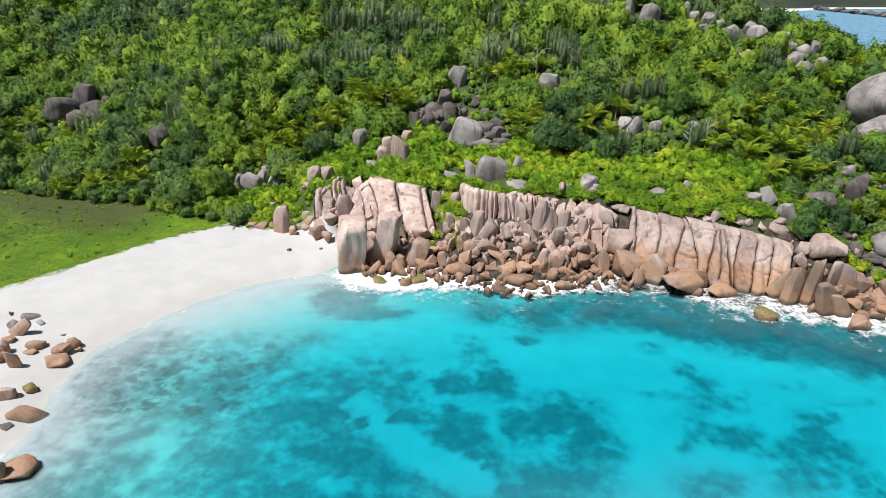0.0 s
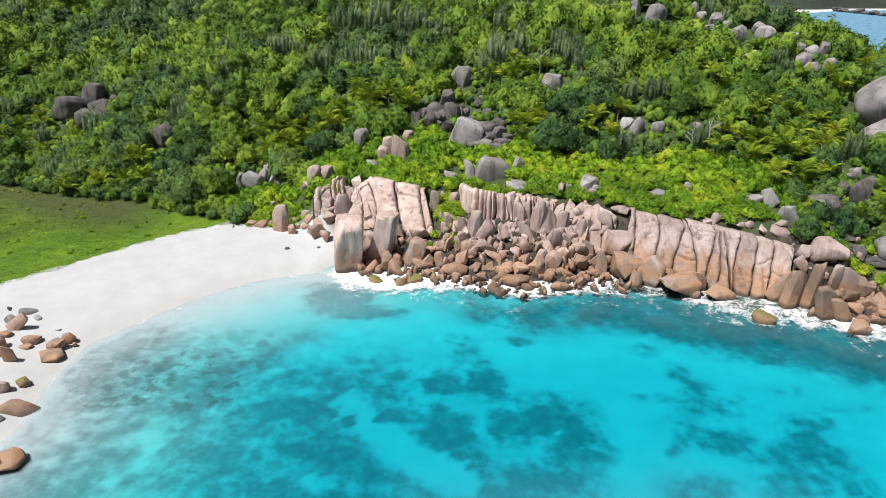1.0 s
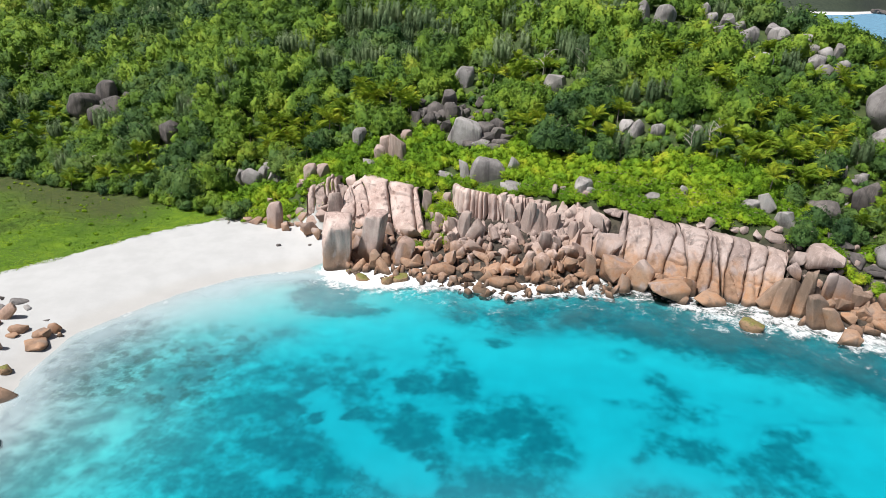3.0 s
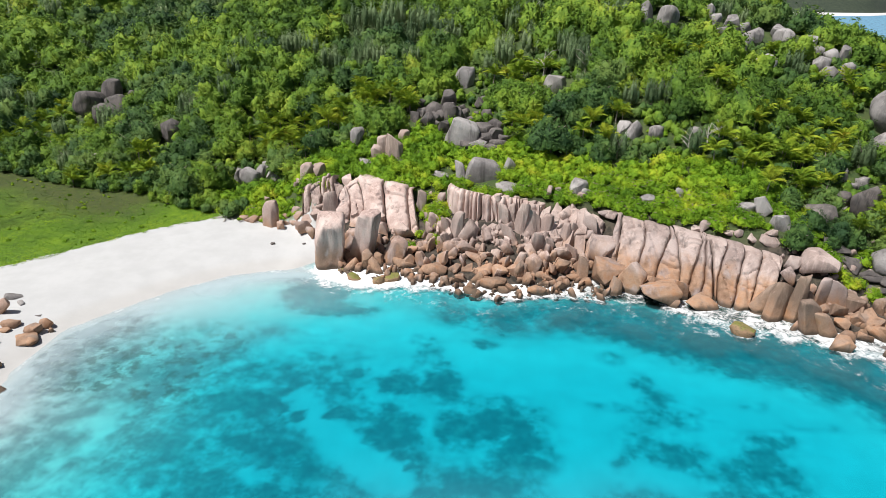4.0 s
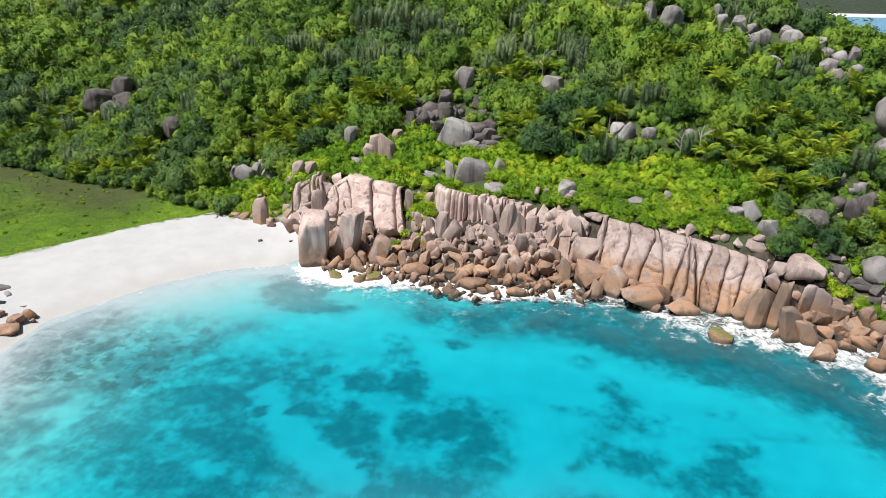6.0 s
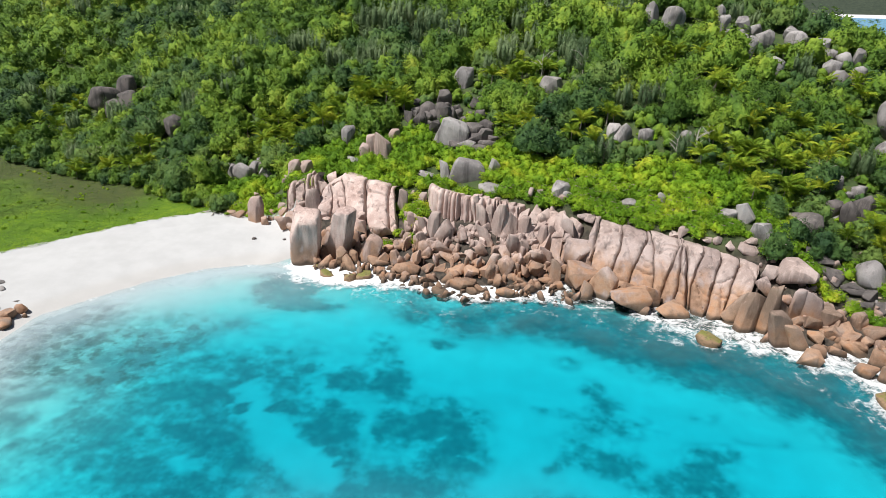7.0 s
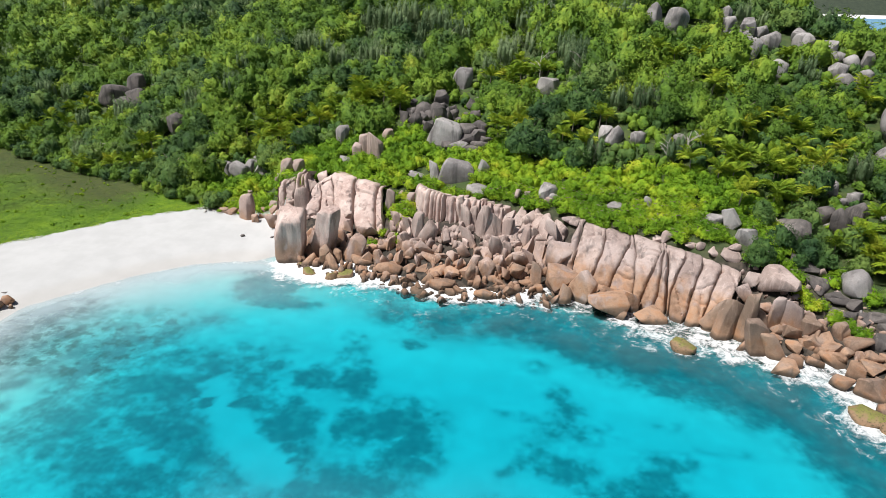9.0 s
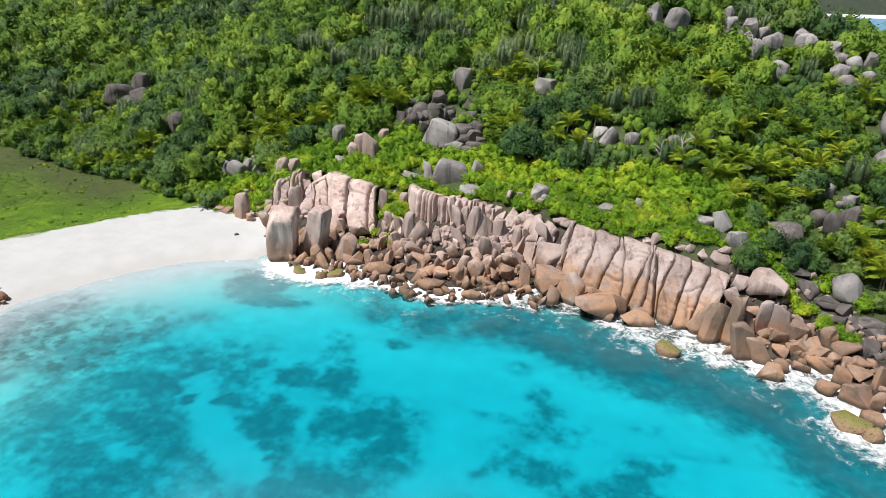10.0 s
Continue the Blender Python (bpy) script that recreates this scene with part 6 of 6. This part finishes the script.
FRONDS = []
for i in range(3):
    rng = np.random.default_rng(60 + i)
    v, f, tv, tf = frond_points(rng, 2.9 + 0.3 * i, 1.2 + 0.5 * i)
    me = bpy.data.meshes.new("frond")
    faces = [q[:3] if q[2] == q[3] else q for q in f]
    me.from_pydata(v.tolist() + tv.tolist(), [], faces + [tuple(int(c) + len(v) for c in q) for q in tf])
    me.materials.append(LEAF_PALM)
    FRONDS.append(me)
PALM_TRUNKS = []
for i in range(2):
    h = 2.5 + 1.1 * i
    tv, tf = tube([(0, 0, -0.5), (0.1, 0, h * 0.3), (0.3, 0.05, h * 0.7), (0.4, 0.1, h)], [0.17, 0.13, 0.11, 0.09], 7)
    ob = link_mesh("trunk", tv, tf, [BARK])
    PALM_TRUNKS.append((ob.data, h))
    bpy.data.objects.remove(ob)


def palm(x, y, scale, seed):
    rng = np.random.default_rng(seed)
    base = new("palm_tree")
    base.matrix_world = pose(x, y, ground_at(x, y), rng.uniform(-6, 6), rng.uniform(-6, 6), rng.uniform(0, 360)) @ Matrix.Scale(scale, 4)
    tagged(base, "palm tree with arching yellow-green fronds", "palm", "palms on the slope")
    me, h = PALM_TRUNKS[seed % 2]
    share("trunk", me, base)
    n = 16
    for i in range(n):
        share("frond", FRONDS[(i + seed) % 3], base, pose(0.4, 0.1, h - 0.1, 0, rng.uniform(-58, 12), 360 * i / n * 2.6 + rng.uniform(-12, 12)))
    return base


# ---- where things grow ----
bpy.context.view_layer.update()
BARE = [(o.matrix_world.translation.x, o.matrix_world.translation.y, 0.5 * max(o.matrix_world.col[0].length, o.matrix_world.col[1].length)) for o in scene.objects if o.name.startswith("boulder")]
BARE = np.array([b for b in BARE if b[2] > 0.55])


def clear_of_rock(x, y, margin):
    """Off the boulders, and off the strip in front of them that they are seen across."""
    dx, dy = x - BARE[:, 0], y - BARE[:, 1]
    near = (dx ** 2 + dy ** 2) < (BARE[:, 2] + margin) ** 2
    front = (np.abs(dx) < BARE[:, 2] * 0.8) & (dy < 0) & (dy > -(BARE[:, 2] + np.where(BARE[:, 2] > 0.9, 0.4 if margin < 1 else (6.0 if margin < 2 else 8.5), 0.6)))
    return not bool(np.any(near | front))


# inside the wedge of the plan that the camera sees along its path
def in_view_wedge(x, y):
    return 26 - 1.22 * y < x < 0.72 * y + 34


# palms in groves
random.seed(12)
palms = 0
GROVES = [(-31, 112, 11, 8, 34), (-17, 119, 10, 5, 20), (12, 107, 7, 4, 12), (28, 104, 7, 5, 8), (53, 93, 12, 9, 34), (63, 82, 9, 9, 34), (13, 129, 6, 4, 5), (62, 108, 12, 8, 12), (-62, 101, 9, 4, 9), (-90, 118, 12, 8, 8), (40, 122, 14, 8, 8), (14, 130, 14, 8, 6), (70, 128, 12, 9, 10), (-100, 135, 12, 8, 6)]
PALM_SPOTS = []
for cx, cy, rx, ry, count in GROVES:
    for i in range(count):
        x, y = random.gauss(cx, rx * 0.5), random.gauss(cy, ry * 0.5)
        if clear_of_rock(x, y, 1.0):
            palm(x, y, random.uniform(0.65, 0.95), palms)
            PALM_SPOTS.append((x, y))
            palms += 1

for px, py, size in ((47.9, 76.6, 0.85), (51.0, 80.5, 0.8), (52.6, 77.6, 0.5), (56.0, 79.0, 0.7), (55.0, 86.0, 0.95), (60.0, 83.0, 0.95), (49.6, 85.0, 0.8), (64.0, 81.0, 0.9), (68.0, 76.0, 0.9), (54.0, 79.5, 0.8), (58.5, 76.5, 0.55), (62.0, 74.5, 0.6), (60.5, 79.5, 0.7), (65.5, 78.0, 0.75), (57.0, 83.0, 0.65), (66.0, 72.0, 0.6), (63.5, 85.0, 0.8)):
    tree("dark", 2, px, py, size, 40 * px)
# shrubs over the rocks, trees behind them; the farther and countless ones are one wood
scrub_rest, wood_rest = {"scrub": []}, {"broad": [], "dark": [], "needle": []}


def scrub_here(x, y, d):
    line = table(x, [(-60, 0), (-45, 95), (-30, 100), (-18, 106), (0, 112), (10, 106), (24, 97), (40, 95), (50, 89), (55, 82), (60, 77), (72, 72)])
    return y < line + 3 * (vnoise(x, y, 6, 31) - 0.5)


TONES = {}


def toned(ob, pieces, tones):
    """Each plant of a joined mesh has a tone of its own."""
    attribute(ob, "tone", np.repeat([t for n, t in tones], [n for n, t in tones]))
    return ob


def place_copy(store, kind, v, x, y, s, turn):
    vv, ff = FAR_SHAPES[kind][2 * v + (1 if y > 150 else 0)]
    a = radians(turn)
    m = np.array([[math.cos(a), -math.sin(a), 0], [math.sin(a), math.cos(a), 0], [0, 0, 1]]) * s
    store[kind].append((vv @ m.T + [x, y, ground_at(x, y)], ff))
    TONES.setdefault(id(store[kind]), []).append((len(vv), random.random()))


random.seed(4)
step = 1.25
counted = 0
y = 72.0
while y < 118:
    x = -48.0
    while x < 72:
        px, py = x + random.uniform(-0.7, 0.7), y + random.uniform(-0.7, 0.7)
        x += step
        d = float(coast_distance(np.array([px]), np.array([py]))[0])
        d0 = float(table(px, CLIFF_DEPTH))
        if px < -17 and py < float(table(px, [(-48, 93), (-36, 89.5), (-17, 91)])):
            continue
        if px >= -17 and d < d0 - 0.6:
            continue
        if not scrub_here(px, py, d) or not clear_of_rock(px, py, 0.3):
            continue
        v, s, t = random.randrange(3), random.uniform(0.7, 1.25), random.uniform(0, 360)
        if counted < 200 and d < d0 + 8:
            tree("scrub", v, px, py, s, t)
            counted += 1
        else:
            place_copy(scrub_rest, "scrub", v, px, py, s, t)
    y += step

for i in range(26):
    # a green gap between the two cliffs
    px, py = random.uniform(-4.2, 0.6), random.uniform(79.5, 91)
    if clear_of_rock(px, py, -0.2):
        tree("scrub", i % 3, px, py, random.uniform(0.6, 1.0), random.uniform(0, 360))


for i in range(16):
    f = i / 15
    px, py = 51.6 + 7.0 * f + random.uniform(-0.7, 0.7), 73.4 - 4.6 * f + random.uniform(-0.7, 0.7)
    tree("scrub", i % 3, px, py, random.uniform(0.55, 0.85), random.uniform(0, 360))


def shade_loving(x, y):
    """The share of dark-leaved trees: most in the hollow behind the lawn and in the right-hand gully."""
    return 0.36 + 0.30 * math.exp(-((x + 60) / 30) ** 2 - ((y - 106) / 14) ** 2) + 0.30 * math.exp(-((x - 62) / 12) ** 2 - ((y - 88) / 14) ** 2) - (0.1 if x > 5 and y > 105 else 0.0)


TREE_SPOTS = []
random.seed(8)
counted = 0
y = 90.0
while y < 240:
    step = 3.5 if y < 135 else (4.2 if y < 160 else 5.2)
    x = -235.0
    while x < 135:
        px, py = x + random.uniform(-1.3, 1.3), y + random.uniform(-1.3, 1.3)
        x += step
        if not in_view_wedge(px, py) or (py > 204 and px > -50) or (py > 184 and px > 35):
            continue
        d = float(coast_distance(np.array([px]), np.array([py]))[0])
        if d < 9 or py < float(table(px, LAWN_BACK)) + 1.5:
            continue
        if px > -45 and px < 54 and scrub_here(px, py, d):
            continue
        if px >= 54 and d < 9:
            continue
        if not clear_of_rock(px, py, 2.0):
            continue
        if any((px - a) ** 2 + (py - b) ** 2 < 9 for a, b in PALM_SPOTS):
            continue
        n = float(vnoise(px, py, 22, 40)) + random.uniform(-0.25, 0.25)
        g = float(vnoise(px, py, 11, 44)) + random.uniform(-0.2, 0.2)
        kind = "needle" if g > 0.78 - 0.2 * math.exp(-((px + 2) / 22) ** 2 - ((py - 140) / 24) ** 2) else ("dark" if n < shade_loving(px, py) else "broad")
        v = random.randrange(len(SHAPES[kind]))
        s = random.uniform(0.65, 1.4) * (1.0 if py < 160 else 1.25) * (1.3 if random.random() < 0.10 else 1.0)
        t = random.uniform(0, 360)
        TREE_SPOTS.append((px, py))
        if counted < 210 and py < 118:
            tree(kind, v, px, py, s, t)
            counted += 1
        else:
            place_copy(wood_rest, kind, v, px, py, s, t)
    y += step

# undergrowth in the gaps between the trees
SHAPES["bush"], FAR_SHAPES["bush"] = [], []
for i in range(4):
    FAR_SHAPES["bush"] += [crown_cloud(np.random.default_rng(500 + i), 2.6, 1.9, 2, 90, 0.13, 2)] * 2
spots = np.array(TREE_SPOTS)
under = {"bush": []}
random.seed(19)
y = 66.0
while y < 142:
    x = -110.0
    while x < 92:
        px, py = x + random.uniform(-0.8, 0.8), y + random.uniform(-0.8, 0.8)
        x += 2.1
        d = float(coast_distance(np.array([px]), np.array([py]))[0])
        if py < float(table(px, LAWN_BACK)) + 1 or d < (10 if px < 46 else 6.5) or not in_view_wedge(px, py):
            continue
        if -45 < px < 54 and scrub_here(px, py, d):
            continue
        if np.min((spots[:, 0] - px) ** 2 + (spots[:, 1] - py) ** 2) < 2.4 or not clear_of_rock(px, py, 0.5):
            continue
        place_copy(under, "bush", random.randrange(4), px, py, random.uniform(0.7, 1.3), random.uniform(0, 360))
    y += 2.1


def wood(name, pieces, mat):
    return link_mesh(name, *joined(pieces), [mat], True)


half = len(under["bush"]) // 2
random.shuffle(under["bush"])
tagged(wood("undergrowth", under["bush"][:half], LEAF), "green undergrowth between the hillside trees", "undergrowth", kind="stuff")
tagged(wood("undergrowth", under["bush"][half:], LEAF_DARK), "dark green undergrowth between the hillside trees", "undergrowth", kind="stuff")

# bushes along the foot of the wood, behind the lawn
random.seed(15)
for i in range(120):
    px = -108 + 74 * i / 119 + random.uniform(-0.5, 0.5)
    py = float(table(px, LAWN_BACK)) + random.uniform(-0.8, 2.6)
    if clear_of_rock(px, py, 0.3):
        place_copy(wood_rest, random.choice(["broad", "dark"]), random.randrange(3), px, py, random.uniform(0.28, 0.55), random.uniform(0, 360))
# low scrub about the feet of the boulders on the slope
for bx, by, br in BARE:
    if not (-42 < bx < 62 and 88 < by < 122):
        continue
    for i in range(5):
        a, q = random.uniform(0, 6.28), br * random.uniform(0.95, 1.35)
        px, py = bx + q * math.cos(a), by + q * math.sin(a)
        if np.min(np.hypot(BARE[:, 0] - px, BARE[:, 1] - py) - 0.85 * BARE[:, 2]) > 0:
            place_copy(scrub_rest, "scrub", random.randrange(3), px, py, random.uniform(0.3, 0.5), random.uniform(0, 360))
# low hummocks on the lawn
for i in range(260):
    px, py = random.uniform(-100, -30), random.uniform(62, 104)
    if float(table(px, [(-75, 50), (-60, 64), (-51, 76), (-42, 87), (-30, 92)])) < py < float(table(px, LAWN_BACK)) - 1:
        place_copy(scrub_rest, "scrub", random.randrange(3), px, py, random.uniform(0.14, 0.32), random.uniform(0, 360))

if scrub_rest["scrub"]:
    ob = wood("scrub", scrub_rest["scrub"], LEAF_SCRUB)
    toned(ob, scrub_rest["scrub"], TONES[id(scrub_rest["scrub"])])
    tagged(ob, "bright green low scrub between the granite boulders", "scrub", kind="stuff")
for kind, label in (("broad", "dense evergreen woodland on the hillside"), ("dark", "dark green woodland crowns on the hillside"), ("needle", "grey-green feathery woodland crowns")):
    if wood_rest[kind]:
        ob = wood("woodland", wood_rest[kind], TREES[kind][0])
        toned(ob, wood_rest[kind], TONES[id(wood_rest[kind])])
        tagged(ob, label, "woodland", kind="stuff")

# the creeper lawn behind the beach
rng = np.random.default_rng(3)
n = 200000
lx, ly = rng.uniform(-110, -20, n), rng.uniform(56, 112, n)
front = table(lx, [(-200, 30), (-75, 45), (-60, 61), (-57, 66), (-51, 73.6), (-47, 79.5), (-42, 84.8), (-37, 88.5), (-30, 89.5), (-20, 89)])
edge = ly - front + 2.2 * (vnoise(lx, ly, 3, 51) - 0.5)
rear = ly - table(lx, LAWN_BACK)
dry = smooth01(-14, -5, rear + 7 * (vnoise(lx, ly, 8, 2) - 0.5)) * smooth01(-44, -56, lx)
edge = edge + 1.6 * (vnoise(lx, ly, 1.1, 57) - 0.5)
keep = (edge > -0.5 - 1.2 * vnoise(lx, ly, 0.8, 58)) & (rear < 2.5) & (rng.random(n) > 0.6 * dry)
lx, ly = lx[keep], ly[keep]
lz = ground_height(lx, ly) + rng.uniform(0.02, 0.28, len(lx)) * (0.4 + 1.2 * vnoise(lx, ly, 4, 52))
nn = rng.normal(0, 0.3, (len(lx), 3)) + [0, 0, 1]
nn /= np.linalg.norm(nn, axis=1)[:, None]
fresh = (edge[keep] + 5 * (vnoise(lx, ly, 6, 53) - 0.5) < table(lx, [(-90, 28), (-60, 21), (-44, 14)])) | (rng.random(len(lx)) < 0.12)
fringe = edge[keep] + 4 * (vnoise(lx, ly, 5, 59) - 0.5) < table(lx, [(-90, 8), (-60, 6), (-44, 4)])
for name, label, mask, mat in (("creeper_fringe", "bright yellow-green creeper fringe along the sand", fringe, LEAF_SCRUB), ("creeper_lawn", "bright green creeping lawn behind the white beach", fresh & ~fringe, LEAF_LAWN), ("rough_grass", "dark olive rough grass in front of the wood", ~fresh & ~fringe, LEAF_ROUGH)):
    v, f = leaf_tris(np.stack([lx, ly, lz], 1)[mask], nn[mask], 0.10, rng)
    tagged(link_mesh(name, v, f, [mat], False), label, "lawn", kind="stuff")


# ---- dead wood ----
def bare_tree(x, y, height, seed):
    """A leafless bleached tree: a bent trunk with forked limbs."""
    r = np.random.default_rng(seed)
    base = new("dead_tree")
    base.location = (x, y, ground_at(x, y))
    tagged(base, "bleached leafless tree with forked grey branches", "dead tree", "dead trees of the hillside")
    tv, tf = tube([(0, 0, -0.4), (0.15, 0.1, height * 0.35), (0.05, 0.3, height * 0.7), (0.3, 0.2, height)], [0.16, 0.13, 0.09, 0.03], 6)
    link_mesh("trunk", tv, tf, [DRY_WOOD], True, base)
    for i in range(7):
        a, z0 = r.uniform(0, 6.28), height * r.uniform(0.3, 0.8)
        ln = height * r.uniform(0.3, 0.55)
        bv, bf = tube([(0.1, 0.15, z0), (math.cos(a) * ln * 0.5, math.sin(a) * ln * 0.5, z0 + ln * 0.45), (math.cos(a) * ln, math.sin(a) * ln, z0 + ln * r.uniform(0.5, 1.0))], [0.07, 0.05, 0.015], 5)
        link_mesh("branch", bv, bf, [DRY_WOOD], True, base)


for i, (x, y, h) in enumerate([(14, 158, 7.5), (18, 160, 6.5), (30, 152, 6.5), (41, 98, 4.5), (38, 97, 4.0), (43, 99, 4.2), (16, 128, 6.0), (24, 125, 5.5), (-8, 150, 6.0), (-70, 104, 4.5)]):
    bare_tree(x, y, h, 300 + i)


def log(x, y, length, turn, seed, name="driftwood_log"):
    r = np.random.default_rng(seed)
    tv, tf = tube([(-length / 2, 0, 0.1), (-length * 0.15, r.uniform(-0.1, 0.1), 0.14), (length * 0.2, r.uniform(-0.1, 0.1), 0.16), (length / 2, 0, 0.3)], [0.05, 0.09, 0.08, 0.03], 6)
    ob = link_mesh(name, tv, tf, [DRY_WOOD])
    ob.matrix_world = pose(x, y, max(ground_at(x, y), 0) + 0.02, 0, 0, turn)
    tagged(ob, "bleached grey driftwood log lying on the shore", "driftwood", "driftwood of the shore")


log(63.5, 77.0, 3.2, 35, 1)
for i in range(9):
    log(-37.5 + i * 0.9, 87.6 + 0.8 * math.sin(i * 2.1), 1.2 + 0.5 * math.sin(i * 1.3), i * 47, 10 + i)


# ---- the next bay, far off ----
def far_land():
    n = 46
    b = np.radians(np.linspace(12, 46, n))
    reach = np.interp(np.degrees(b), [12, 20, 26, 28, 30, 34, 40, 46], [2500, 2600, 2700, 2900, 4000, 5000, 5100, 5200])
    rows = np.array([-8, 0, 800, 830, 900, 1000, 1150, 1400.0])
    rise = np.array([-2, 0.3, 2.0, 5, 32, 70, 110, 130.0])
    v = []
    for i in range(n):
        for r, h in zip(rows, rise):
            k = reach[i] + r
            bump = 0.55 + 0.9 * float(vnoise(np.array([i * 3.0]), np.array([r / 14]), 5, 9)[0]) if h > 4 else 1.0
            v.append((math.sin(b[i]) * k, math.cos(b[i]) * k, h * bump))
    m = len(rows)
    q = np.array([(i * m + j, i * m + j + 1, (i + 1) * m + j + 1, (i + 1) * m + j) for i in range(n - 1) for j in range(m - 1)])
    k = Nodes("far_shore", 0.9)
    z = k.n("ShaderNodeSeparateXYZ")
    k.wire(k.pos(), z.inputs[0])
    wood = k.colors(k.noise(k.pos(), 0.06, 5, 0.7), [(0.3, (0.012, 0.022, 0.012)), (0.7, (0.04, 0.055, 0.03))])
    c = k.mix(k.ramp(z.outputs["Z"], 2.0, 4.5), (0.62, 0.61, 0.6), wood)
    ob = link_mesh("backdrop", np.array(v), q, [k.done(c)])
    tagged(ob, "distant wooded shore with a pale beach", "shore", kind="structure")


far_land()
random.seed(21)
for i in range(26):
    s = i / 25
    a, r = radians(29.3 + 6.0 * s), 3500 - 1750 * s ** 0.7 + random.uniform(-30, 30)
    w = random.uniform(14, 30) * (1.15 - 0.75 * s)
    rock("R", "d", math.sin(a) * r, math.cos(a) * r, -2, w * 1.6, w, w * random.uniform(0.6, 0.9), 0, None, "boulder", "rocks of the far spit")
